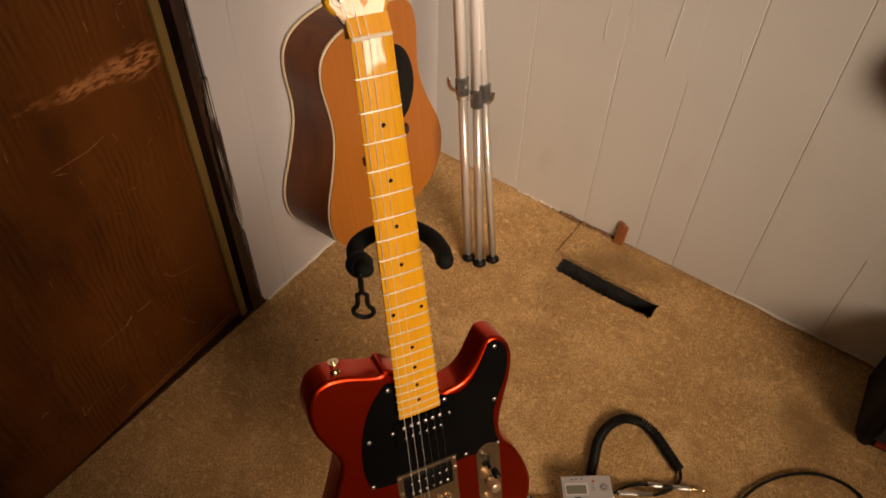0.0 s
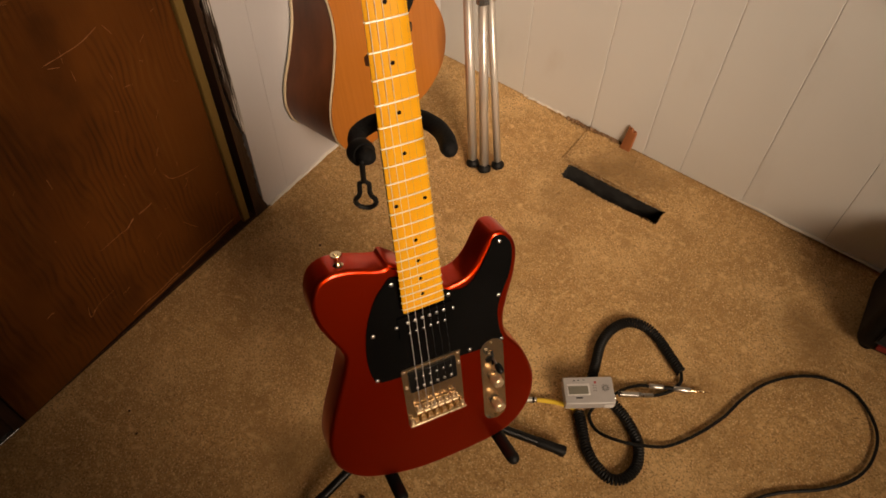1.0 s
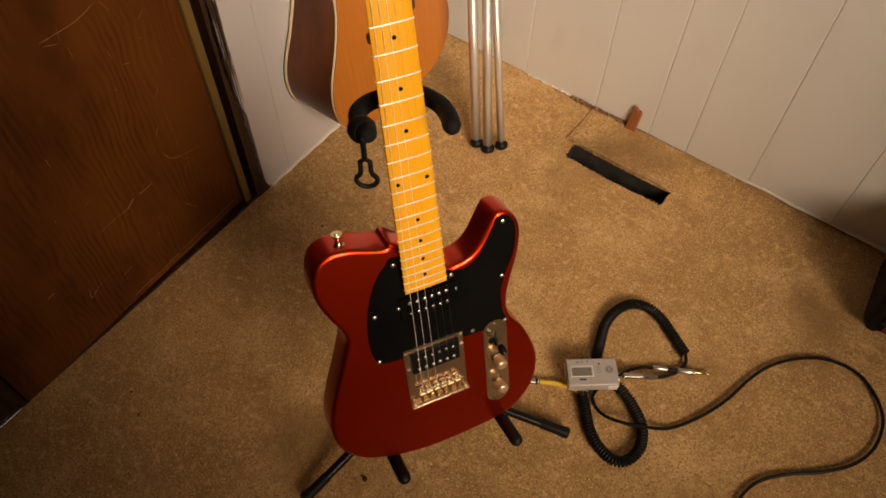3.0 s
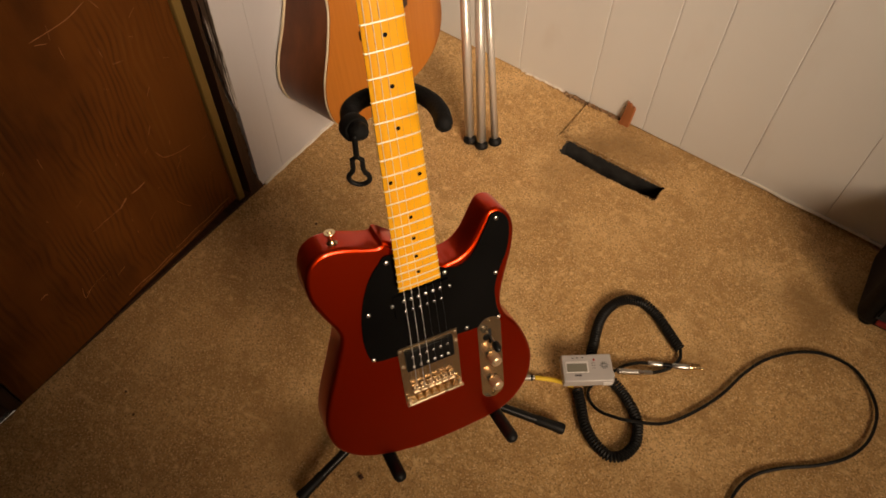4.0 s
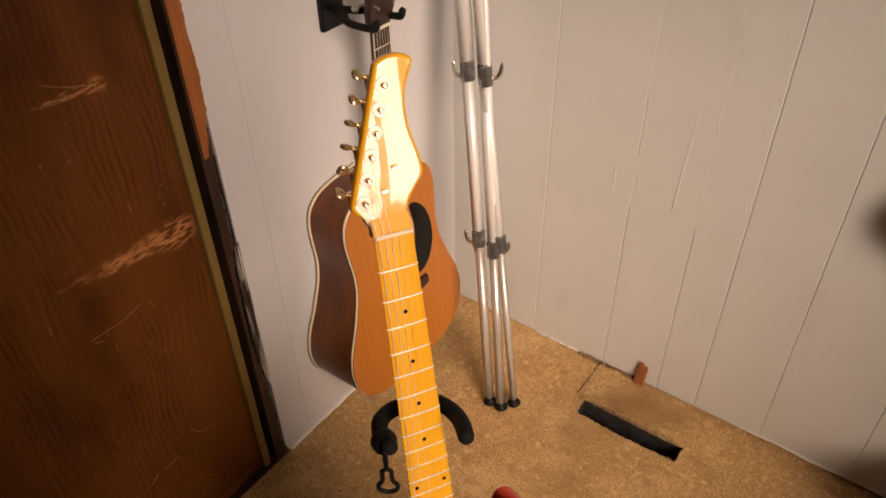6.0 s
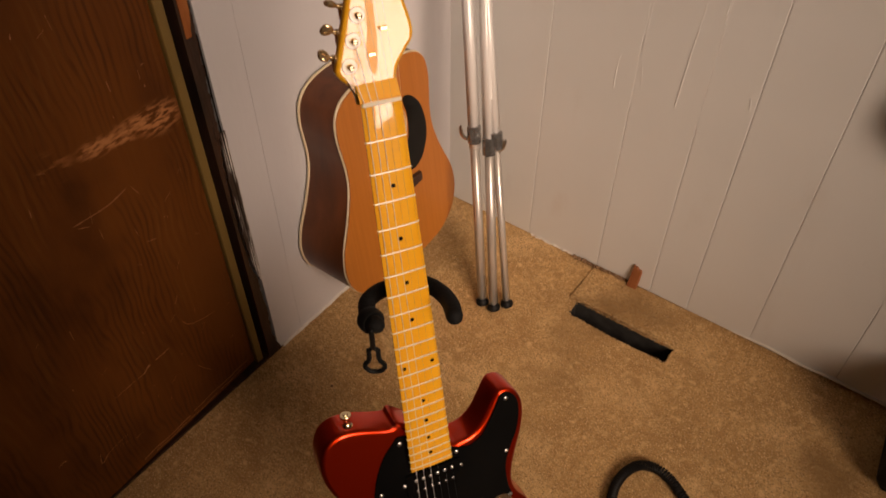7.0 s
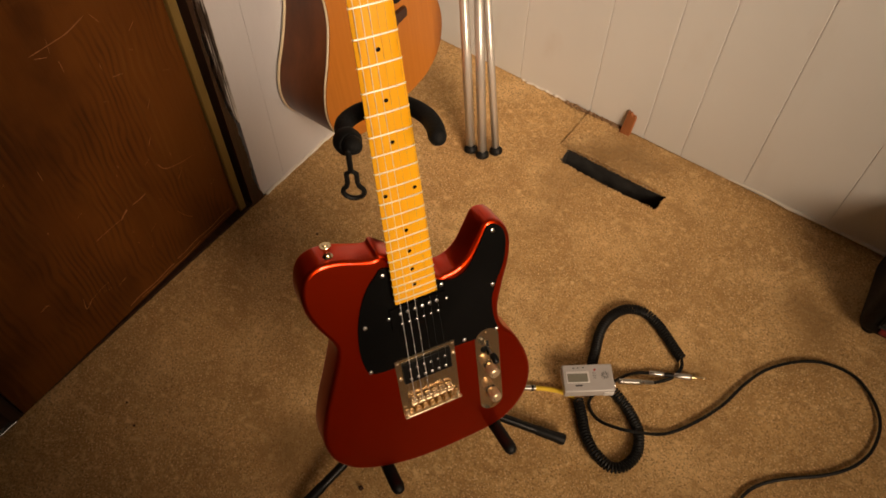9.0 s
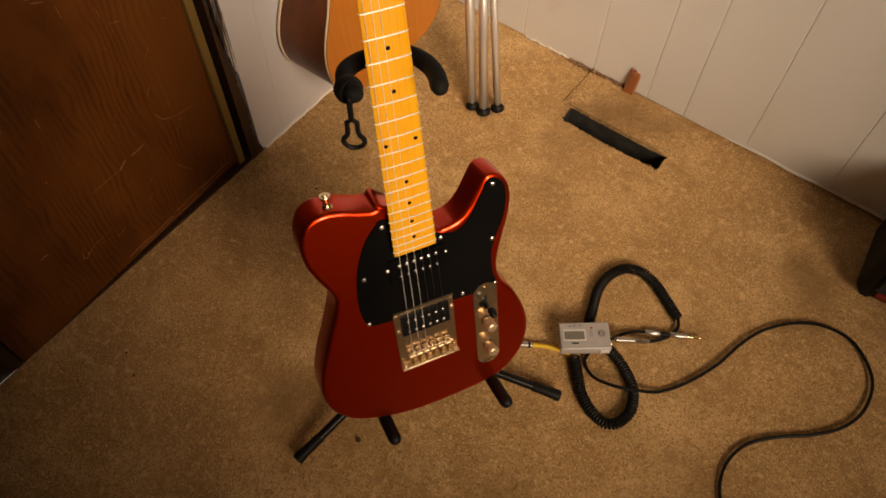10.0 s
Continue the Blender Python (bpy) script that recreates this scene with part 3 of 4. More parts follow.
for k in range(34):
    y, z, a, n = rnd.uniform(-0.42, -0.03), rnd.uniform(0.05, 1.05), rnd.choice((0.35, 0.5, 0.9, 1.5, 2.6)) + rnd.uniform(-0.2, 0.2), rnd.uniform(0.006, 0.028)
    scratch([(y, z), (y + 0.5 * n * math.cos(a), z + 0.5 * n * math.sin(a) + rnd.uniform(-0.001, 0.001)), (y + n * math.cos(a), z + n * math.sin(a))], rnd.uniform(0.00035, 0.0008))
for y, z in ((-0.212, 0.352), (-0.222, 0.337), (-0.381, 0.336), (-0.247, 0.152), (-0.246, 0.189), (-0.052, 0.800), (-0.122, 0.779)):
    scratch([(y, z - 0.002), (y + 0.001, z), (y, z + 0.002)], 0.0010)
for y0, y1, z, r in ((-0.33, -0.20, 0.016, 0.0022), (-0.19, -0.02, 0.022, 0.0016), (-0.30, -0.12, 0.007, 0.0013), (-0.11, -0.04, 0.010, 0.0010)):
    scratch([(y, z + 0.003 * math.sin(y * 37) ** 2) for y in np.linspace(y0, y1, 30)], r)
frame_ = structure(thing("door_frame", "door frame with an olive stop and torn dark trim", "door frame"))
part("door_stop", box((-0.05, -0.7865, 0), (-0.006, -0.768, 2.06), 0.0015, 1), OLIVE, frame_, "olive painted stop")
part("gap", box((-0.06, -0.768, 0), (-0.03, -0.755, 2.06)), GAP_SHADE, frame_, "black fill for the shade in the frame gap")
part("head_jamb", box((-0.06, -1.43, 2.045), (-0.004, -0.763, 2.06)), OLIVE, frame_)
part("far_jamb", box((-0.06, -1.43, 0), (0.004, -1.405, 2.045), 0.002, 1), TRIM, frame_)
part("backing", box((-0.115, -1.43, 0), (-0.062, -0.72, 2.05)), GAP_SHADE, frame_)


def ragged_strip(y0, y1, z0, z1, x, thick, step, wild, seed, wave=None):
    """An upright strip whose far edge is torn."""
    r = random.Random(seed)
    bm = bmesh.new()
    rows = []
    n = int((z1 - z0) / step)
    drift = 0.0
    for i in range(n + 1):
        z = z0 + (z1 - z0) * i / n
        drift = 0.8 * drift + r.uniform(-wild, wild) * 0.5
        y = y1 + drift + r.uniform(-wild, wild) * 0.35 + (wave(z) if wave else 0)
        rows.append([bm.verts.new(c) for c in ((x - thick, y0, z), (x, y0, z), (x, y, z), (x - thick, y, z))])
    for a, b in zip(rows, rows[1:]):
        for j in range(4):
            bm.faces.new((a[j], a[(j + 1) % 4], b[(j + 1) % 4], b[j]))
    bm.faces.new(rows[0])
    bm.faces.new(rows[-1][::-1])
    return bm


part("trim_strip", ragged_strip(-0.755, -0.734, 0, 2.06, 0.0025, 0.05, 0.006, 0.003, 11, lambda z: 0.016 * math.exp(-(z / 0.045) ** 2) + 0.003 * math.sin(z * 9) - 0.010 * max(0, min(1, (z - 0.27) / 0.05, (0.66 - z) / 0.10))), TRIM, frame_, "torn dark brown trim edge")
part("paint_smear", ragged_strip(-0.7215, -0.7400, 0.26, 0.66, 0.0030, 0.004, 0.006, 0.0016, 14, lambda z: 0.012 * max(0, (0.36 - z) / 0.10) + 0.006 * max(0, (z - 0.58) / 0.08)), SMEAR, frame_, "white paint brushed over the trim")
part("bare_wood", ragged_strip(-0.750, -0.7215, 0.86, 2.06, 0.004, 0.006, 0.006, 0.003, 12, lambda z: -0.018 * max(0, 1 - (z - 0.86) / 0.09)), BARE, frame_, "bare orange wood where the trim is gone")
part("crack", ragged_strip(-0.7300, -0.7284, 0.28, 0.86, 0.0042, 0.004, 0.008, 0.0006, 13), GAP_SHADE, frame_, "thin dark crack in the paint")
for i in range(26):
    z = rnd.uniform(0.30, 0.66)
    y = rnd.uniform(-0.747, -0.734)
    part("paint_scratch", sweep([(0.0031, y, z), (0.0033, y + rnd.uniform(-0.002, 0.002), z + rnd.uniform(0.012, 0.04))], 0.0006, 4), TRIM, frame_)
structure(part("threshold_strip", box((-0.02, -1.60, 0.002), (0.006, -1.42, 0.006), 0.001, 1), CLAMP), "thin metal strip at the foot of the wall", "trim")
structure(part("door_sill", ragged_strip(-1.42, -0.72, 0.0, 0.007, 0.0015, 0.06, 0.005, 0.001, 15), TRIM), "dark strip under the door", "trim")

# ---- electric guitar: x treble side, -y front, -z from the nut towards the body ----
GUITAR = Matrix.Translation((0.589, -0.936, 1.072)) @ Euler([radians(a) for a in (-17.86, 1.96, 60.61)]).to_matrix().to_4x4()
eg = thing("electric_guitar", "candy red electric guitar with black pickguard and maple neck", "electric guitar", GUITAR)


def uv(pts):
    return [(v / 1000, -u / 1000) for u, v in pts]


FACE, BACK = 0.0135, 0.0575
body_pts = uv([(403, -27), (404.5, -40), (400, -56), (391, -80), (388, -103), (395, -121), (412, -131), (434, -135), (459, -132), (487, -122), (510, -112), (532, -110),
               (579, -126), (626, -144), (665, -155), (698, -156), (731, -146), (763, -118), (785, -68), (795, -10), (793, 78), (779, 123), (745, 152),
               (703, 162), (664, 157), (621, 141), (594, 124), (571, 117), (546, 118), (514, 126), (480, 136), (449, 140), (427, 136), (412, 126),
               (407, 115), (410, 104), (427, 93), (448, 80), (461, 65), (465, 48), (460, 31)])
body = part("body", slab([(p.x, p.y) for p in spline([(x, z, 0) for x, z in body_pts], 5, True)], FACE, BACK, 0.0055, 4), RED, eg, "glossy metallic red body")
guard_pts = uv([(421, -27), (430, -46), (450, -61), (480, -73), (514, -80), (547, -82), (572, -79), (581, -75), (586, -66), (589, -41), (591, 0), (592, 48), (594, 79), (594, 108),
                (591, 114), (583, 112), (565, 108), (534, 107), (508, 114), (477, 127), (446, 132), (425, 129), (413, 119), (413, 107), (430, 98), (462, 79),
                (474, 62), (473, 48), (465, 31)])
guard = part("pickguard", slab([(p.x, p.y) for p in spline([(x, z, 0) for x, z in guard_pts], 4, True)], 0.0112, FACE + 0.001, 0.0007, 1), GUARD, eg, "glossy black pickguard")
screw = part("screw", sweep([(0, 0.0115, 0), (0, 0.0103, 0), (0, 0.0096, 0)], [0.0031, 0.0029, 0.0012], 12), CHROME, guard, "", pose(*[c for c in (-0.035, 0, -0.430)]))
for u, v in ((501, -69), (579, -74), (588, 110), (507, 109), (420, 114), (476, 38), (586, 61)):
    share(screw, pose(v / 1000, 0, -u / 1000))

# neck: rounded back, flat amber board
neck_bm = bmesh.new()
rings = []
for u, w, th in ((-0.004, 0.0415, 0.019), (0.02, 0.0425, 0.020), (0.25, 0.0497, 0.022), (0.40, 0.0540, 0.024), (0.425, 0.0546, 0.027), (0.472, 0.0560, 0.027)):
    h = w / 2
    prof = [(-h, 0.0012), (-h + 0.0012, 0.0002), (-h * 0.5, -0.0003), (0, -0.0005), (h * 0.5, -0.0003), (h - 0.0012, 0.0002), (h, 0.0012), (h * 0.97, 0.0050),
            (h * 0.84, th * 0.55), (h * 0.58, th * 0.86), (0, th), (-h * 0.58, th * 0.86), (-h * 0.84, th * 0.55), (-h * 0.97, 0.0050)]
    rings.append([neck_bm.verts.new((x, y, -u)) for x, y in prof])
for a, b in zip(rings, rings[1:]):
    for j in range(len(a)):
        neck_bm.faces.new((a[j], a[(j + 1) % len(a)], b[(j + 1) % len(a)], b[j]))
neck_bm.faces.new(rings[0])
neck_bm.faces.new(rings[-1][::-1])
neck = part("neck", neck_bm, MAPLE, eg, "amber lacquered maple neck and fingerboard", None, True)
SCALE = 0.648


def fret_u(n):
    return SCALE * (1 - 2 ** (-n / 12))


for n in range(1, 23):
    u = fret_u(n)
    h = (0.042 + (0.056 - 0.042) * u / 0.472) / 2 - 0.0006
    part("fret", sweep([(-h - 0.0007, 0.0020, -u), (-h, 0.0003, -u), (-h * 0.5, -0.0006, -u), (0, -0.0008, -u), (h * 0.5, -0.0006, -u), (h, 0.0003, -u), (h + 0.0007, 0.0020, -u)], 0.0010, 8, round_ends=True), NICKEL, neck)
dot = part("inlay_dot", disc(0, -0.00070, 0, 0.0024, 0.0006, 16), INLAY, neck, "", pose(0, 0, -(fret_u(3) + fret_u(2)) / 2))
for n, v in ((5, 0), (7, 0), (9, 0), (12, -0.0175), (12, 0.0175), (15, 0), (17, 0), (19, 0), (21, 0)):
    share(dot, pose(v, 0.0003 if v else 0, -(fret_u(n) + fret_u(n - 1)) / 2))
part("nut", box((-0.0205, -0.0022, -0.0005), (0.0205, 0.003, 0.0035), 0.0008, 1), BONE, neck, "off-white nut")

# headstock
head_pts = uv([(0, -21), (-5, -21), (-17, -24), (-26, -33), (-34, -37.5), (-44, -35), (-103, -15.5), (-165, 5), (-174, 10), (-179, 22), (-179, 36), (-173, 47), (-165, 46), (-153, 40),
               (-137, 35.5), (-119, 34.5), (-99, 37), (-80, 42), (-65, 44.5), (-54, 43), (-42, 33.5), (-30, 25), (-17, 21.5), (-6, 21), (0, 21)])
head_out = [(p.x, p.y) for p in spline([(x, z, 0) for x, z in head_pts], 4)]
headst = part("headstock", slab(head_out, 0.0085, 0.0225, 0.0042, 4), MAPLE, eg, "amber lacquered maple headstock")
# amber patch painted in for a break in the headstock's glare
glare_break = [(-0.0010, 0.136), (0.0050, 0.138), (0.0075, 0.118), (0.0092, 0.098), (0.0085, 0.062), (0.0040, 0.034), (-0.0010, 0.027), (-0.0070, 0.034), (-0.0085, 0.050), (-0.0035, 0.066), (-0.0008, 0.100), (-0.0004, 0.118)]
part("surface_mark", slab([(p.x, p.y) for p in spline([(0.002 + 0.72 * (x - 0.002), z, 0) for x, z in glare_break], 4, True)], 0.0083, 0.0090), GLARE_BREAK, headst, "matt amber transfer")
ramp = bmesh.new()
ra = [ramp.verts.new(c) for c in ((-0.021, 0.0005, 0.001), (0.021, 0.0005, 0.001), (0.0212, 0.0085, 0.020), (-0.0212, 0.0085, 0.020), (-0.015, 0.018, 0.001), (0.015, 0.018, 0.001), (0.016, 0.018, 0.020), (-0.016, 0.018, 0.020))]
for f in ((0, 1, 2, 3), (4, 7, 6, 5), (0, 4, 5, 1), (3, 2, 6, 7), (0, 3, 7, 4), (1, 5, 6, 2)):
    ramp.faces.new([ra[i] for i in f])
part("neck_ramp", ramp, MAPLE, eg)
post_uv = [(-152, 13), (-129, 6), (-107, -1.5), (-84.5, -9.5), (-62, -17), (-39, -24)]
SHAFT = pose(-0.004, 0.0155, 0.0045) @ Vector((-0.917, -0.06, 0.394)).to_track_quat("X", "Z").to_matrix().to_4x4()
first = None
for (u, v), turn in zip(post_uv, (98, 104, 130, 140, 178, 100)):
    m = pose(v / 1000, 0.0085, -u / 1000)
    if first is None:
        first = (part("bushing", sweep([(0, 0.0005, 0), (0, -0.0008, 0), (0, -0.0012, 0), (0, -0.00125, 0)], [0.0076, 0.0076, 0.0071, 0.003], 24), PALE, headst, "", m),
                 part("string_post", joined(sweep([(0, 0, 0), (0, -0.0035, 0), (0, -0.0048, 0), (0, -0.0078, 0), (0, -0.0084, 0)], [0.0031, 0.0031, 0.0024, 0.0030, 0.002], 14), rod((-0.0018, -0.0085, 0), (0.0018, -0.0085, 0), 0.0006, None, 6)), GOLD, headst, "", m),
                 part("tuner_shaft", joined(rod((0, 0, 0), (0.0115, 0, 0), 0.0020, 0.0018, 10), *[rod((x, 0, 0), (x + 0.0016, 0, 0), r, r * 0.8, 14) for x, r in ((0.0030, 0.0036), (0.0056, 0.0030), (0.0088, 0.0027))]), BRASS, headst, "", m @ SHAFT),
                 part("tuner_button", sweep([(0.0105, 0, 0), (0.0115, 0, 0), (0.0135, 0, 0), (0.0170, 0, 0), (0.0200, 0, 0), (0.0220, 0, 0), (0.0226, 0, 0)], [0.0020, 0.0040, 0.0064, 0.0076, 0.0072, 0.0050, 0.0020], 18, flat=0.45), BRASS, headst, "gold tuner button", m @ SHAFT @ pose(0, 0, 0, turn)),
                 part("gear_housing", box((-0.011, 0.014, -0.008), (0.009, 0.024, 0.009), 0.002, 2), GOLD, headst, "", m))
    else:
        for o, mm in zip(first, (m, m, m @ SHAFT, m @ SHAFT @ pose(0, 0, 0, turn), m)):
            share(o, mm)
for u, v in ((-69, 14), (-47, -1)):
    part("string_tree", joined(rod((v / 1000, 0.0085, -u / 1000), (v / 1000, 0.0045, -u / 1000), 0.0018, None, 10), box((v / 1000 - 0.0038, 0.0042, -u / 1000 - 0.0018), (v / 1000 + 0.0038, 0.0052, -u / 1000 + 0.0018), 0.0004, 1)), GOLD, headst)

# pickups, bridge, control plate
npu = part("neck_pickup", box((-0.035, 0.0080, -0.523), (0.041, 0.0125, -0.4855), 0.0005, 1), GUARD, eg, "black humbucking pickup at the neck")
for row, mat, r in ((0.4955, CHROME, 0.0024), (0.5135, CLAMP, 0.0023)):
    base = None
    for i in range(6):
        m = pose(-0.022 + 0.010 * i, 0, -row)
        base = share(base, m) if base else part("pole_piece", sweep([(0, 0.0084, 0), (0, 0.0070, 0), (0, 0.0064, 0)], [r, r, r * 0.5], 12), mat, npu, "", m)
for v in (-0.037, 0.042):
    part("mounting_screw", sweep([(v, 0.0112, -0.5005), (v, 0.0100, -0.5005), (v, 0.0094, -0.5005)], [0.0026, 0.0024, 0.001], 10), CHROME, npu)
part("pickup_split", box((-0.030, 0.00785, -0.5048), (0.036, 0.0083, -0.5040)), GUARD, npu)

brid = part("bridge", joined(box((-0.041, 0.0108, -0.687), (0.046, FACE + 0.001, -0.577), 0.0006, 1),
                             box((-0.041, 0.0090, -0.580), (0.046, 0.0112, -0.577), 0.0006, 1)), PLATE, eg, "pale gold bridge plate")
part("bridge_lip", box((-0.041, 0.0040, -0.6875), (0.046, 0.0112, -0.6838), 0.0012, 3), KNOB, brid, "satin gold lip")
bpu = part("bridge_pickup", box((-0.032, 0.0070, -0.6225), (0.038, 0.0125, -0.5855), 0.0012, 2), BLACKP, eg, "black humbucking pickup in the bridge")
for row, mat in ((0.5965, CLAMP), (0.6150, CHROME)):
    base = None
    for i in range(6):
        m = pose(-0.0225 + 0.0102 * i, 0, -row)
        base = share(base, m) if base else part("pole_piece", sweep([(0, 0.0073, 0), (0, 0.0062, 0), (0, 0.0056, 0)], [0.0023, 0.0023, 0.001], 12), mat, bpu, "", m)
saddle = ssc = None
for i in range(6):
    v = -0.0245 + 0.0108 * i
    m = pose(v, 0, -0.655)
    if saddle is None:
        saddle = part("saddle", joined(box((-0.0047, 0.0052, -0.0090), (0.0047, 0.0095, 0.0036), 0.0008, 2), sweep([(-0.0047, 0.0046, -0.0068), (-0.0040, 0.0046, -0.0068), (0.0040, 0.0046, -0.0068), (0.0047, 0.0046, -0.0068)], [0.0012, 0.0022, 0.0022, 0.0012], 10)), KNOB, brid, "", m)
        ssc = part("saddle_screw", joined(rod((0, 0.0068, -0.010), (0, 0.0068, -0.0290), 0.0011, None, 8), *[rod((0, 0.0068, -0.0115 - 0.0022 * k), (0, 0.0068, -0.0125 - 0.0022 * k), 0.0021, None, 10) for k in range(7)]), GOLD, brid, "", m)
        gsc = part("height_screw", joined(*[sweep([(k, 0.0062, 0.0012), (k, 0.0030, 0.0012), (k, 0.0014, 0.0012), (k, 0.0008, 0.0012)], [0.0018, 0.0023, 0.0021, 0.0010], 12) for k in (-0.0027, 0.0027)]), KNOB, brid, "", m)
    else:
        share(saddle, m), share(ssc, m), share(gsc, m)
for v, u in ((-0.0375, 0.581), (0.0425, 0.581), (-0.036, 0.680), (0.041, 0.680), (-0.0365, 0.612), (0.0425, 0.600)):
    part("plate_screw", sweep([(v, 0.0110, -u), (v, 0.0095, -u), (v, 0.0088, -u)], [0.0028, 0.0026, 0.001], 12), KNOB, brid)
for v in (-0.0362, 0.0412):
    part("side_lug", sweep([(v, 0.0076, -0.6840), (v, 0.0076, -0.6800), (v, 0.0076, -0.6790), (v, 0.0076, -0.6730), (v, 0.0076, -0.6722)], [0.0024, 0.0036, 0.0028, 0.0028, 0.0012], 12), KNOB, brid)

cp_out = []
for k in range(17):
    a = math.pi * k / 16
    cp_out.append((0.0945 + 0.0182 * math.cos(a), -0.6 + 0.0182 * math.sin(a)))
for k in range(17):
    a = math.pi + math.pi * k / 16
    cp_out.append((0.0945 + 0.0182 * math.cos(a), -0.728 + 0.0182 * math.sin(a)))
ctrl = part("control_plate", slab(cp_out, 0.0110, FACE + 0.001, 0.0006, 1), PLATE, eg, "pale gold control plate")
kn = None
for u in (0.655, 0.706):
    m = pose(0.0945, 0.011, -u)
    if kn is None:
        prof = [(0.0020, 0.0070), (0.0021, 0.0082), (0.0026, 0.0085), (0.0062, 0.0085), (0.0066, 0.0081), (0.0072, 0.0081), (0.0076, 0.0085), (0.0168, 0.0084), (0.0184, 0.0076), (0.0194, 0.0056), (0.0199, 0.0030), (0.0200, 0.0006)]
        kn = part("knob", sweep([(0, -h, 0) for h, r in prof], [r for h, r in prof], 28), KNOB, ctrl, "pale gold domed knob", m)
        # black ring put in for the shade at the knob's foot
        band = part("washer", rod((0, 0.0004, 0), (0, -0.0021, 0), 0.0080, None, 24), BLACKP, ctrl, "black ring for the shaded gap under the knob", m)
    else:
        share(kn, m), share(band, m)
part("switch_slot", box((0.0925, 0.0106, -0.632), (0.0965, 0.0112, -0.604), 0.0004, 1), GAP_SHADE, ctrl)
part("switch_lever", rod((0.0945, 0.012, -0.617), (0.0950, -0.008, -0.622), 0.0018, 0.0016, 8), CHROME, ctrl)
part("switch_tip", sweep([(0.0946, -0.002, -0.6185), (0.0949, -0.006, -0.6212), (0.0953, -0.013, -0.6245), (0.0955, -0.0155, -0.6255)], [0.0040, 0.0055, 0.0050, 0.0025], 14), BLACKP, ctrl, "black switch tip")
part("switch_base", disc(0.0890, 0.0095, -0.618, 0.0055, 0.0112, 14, 0.0006), BLACKP, ctrl)
for u in (0.590, 0.738):
    part("plate_screw", sweep([(0.0945, 0.0112, -u), (0.0945, 0.0098, -u), (0.0945, 0.0092, -u)], [0.0029, 0.0027, 0.001], 12), GOLD, ctrl)
strap = [(-0.3905, 0.0064), (-0.3885, 0.0068), (-0.3868, 0.0050), (-0.3830, 0.0038), (-0.3790, 0.0040), (-0.3755, 0.0064), (-0.3735, 0.0070), (-0.3725, 0.0066)]
part("strap_button", joined(sweep([(-0.0905, 0.029, z) for z, r in strap], [r for z, r in strap], 20), rod((-0.0905, 0.029, -0.3726), (-0.0905, 0.029, -0.3712), 0.0034, 0.0026, 14)), GOLD, eg, "gold strap button")
for i in range(6):
    vn, vb = -0.0175 + 0.007 * i, -0.0245 + 0.0108 * i
    pu, pv = post_uv[5 - i]
    r = (0.00040, 0.00036, 0.00033, 0.00010, 0.00009, 0.00008)[i]
    part("string", sweep([(pv / 1000, 0.0045, -pu / 1000), (vn, -0.0022, 0.002), (vn, -0.0026, -0.001), (vb, 0.0, -0.654), (vb, 0.0070, -0.662)], r, 6), STRING if i < 3 else PLAIN, eg)

# ---- guitar stand ----
GM = GUITAR


def gw(u, v, w):
    return GM @ Vector((v, -w, -u))


stand = thing("guitar_stand", "black tubular guitar stand with foam-padded yoke", "guitar stand", pose(0.626, -0.927, 0))
SI = stand.matrix_world.inverted()


def sp(*pts):
    return [SI @ Vector(p) for p in pts]


YU = 0.235
part("column", rod(*sp((0.626, -0.927, 0.03), gw(YU, 0.0, -0.055)), 0.0105, 0.0095, 16), STANDM, stand)
part("hub", sweep(sp((0.626, -0.927, 0.035), (0.626, -0.927, 0.05), (0.626, -0.927, 0.11), (0.626, -0.927, 0.12)), [0.016, 0.021, 0.021, 0.014], 18), BLACKP, stand)
for end in ((0.575, -1.224), (0.900, -0.826), (0.403, -0.742)):
    a, b = Vector((0.626, -0.927, 0.085)), Vector((*end, 0.017))
    d = (b - a).normalized()
    leg = part("leg", rod(*sp(a, b - d * 0.04), 0.0088, None, 14), STANDM, stand)
    part("rubber_foot", sweep(sp(b - d * 0.058, b - d * 0.056, b - d * 0.020, b - d * 0.006, b), [0.0090, 0.0098, 0.0100, 0.0116, 0.0106], 16), RUBBER, leg)
c0 = gw(0.80, 0.014, -0.072)
part("cradle_strut", rod(*sp(Vector((0.630, -0.930, 0.30)), c0), 0.009, None, 12), STANDM, stand)
part("cradle_bar", rod(*sp(gw(0.809, -0.078, -0.072), gw(0.803, 0.106, -0.072)), 0.009, None, 12), STANDM, stand)
for u0, v0, w0 in ((0.8065, -0.076, 0.010), (0.801, 0.100, 0.030)):
    path = [gw(u0, v0, -0.072), gw(u0, v0, -0.03), gw(u0, v0, w0 - 0.02), gw(u0 - 0.001, v0, w0)]
    part("cradle_arm", sweep(sp(*spline(path, 4)), 0.0099, 16, round_ends=True), RUBBER, stand, "black rubber-sleeved support arm")
ypts = [gw(YU, 0, -0.055), gw(YU, 0.020, -0.052), gw(YU, 0.036, -0.034), gw(YU, 0.0425, -0.006), gw(YU, 0.041, 0.020), gw(YU + 0.002, 0.036, 0.040)]
part("yoke_arm", sweep(sp(*spline(ypts, 6)), 0.0098, 18, round_ends=True), FOAM, stand, "black foam-padded yoke arm")
ypts = [gw(YU, 0, -0.055), gw(YU, -0.020, -0.052), gw(YU, -0.038, -0.038), gw(YU, -0.0465, -0.012), gw(YU - 0.003, -0.0485, 0.008), gw(YU - 0.006, -0.0475, 0.022)]
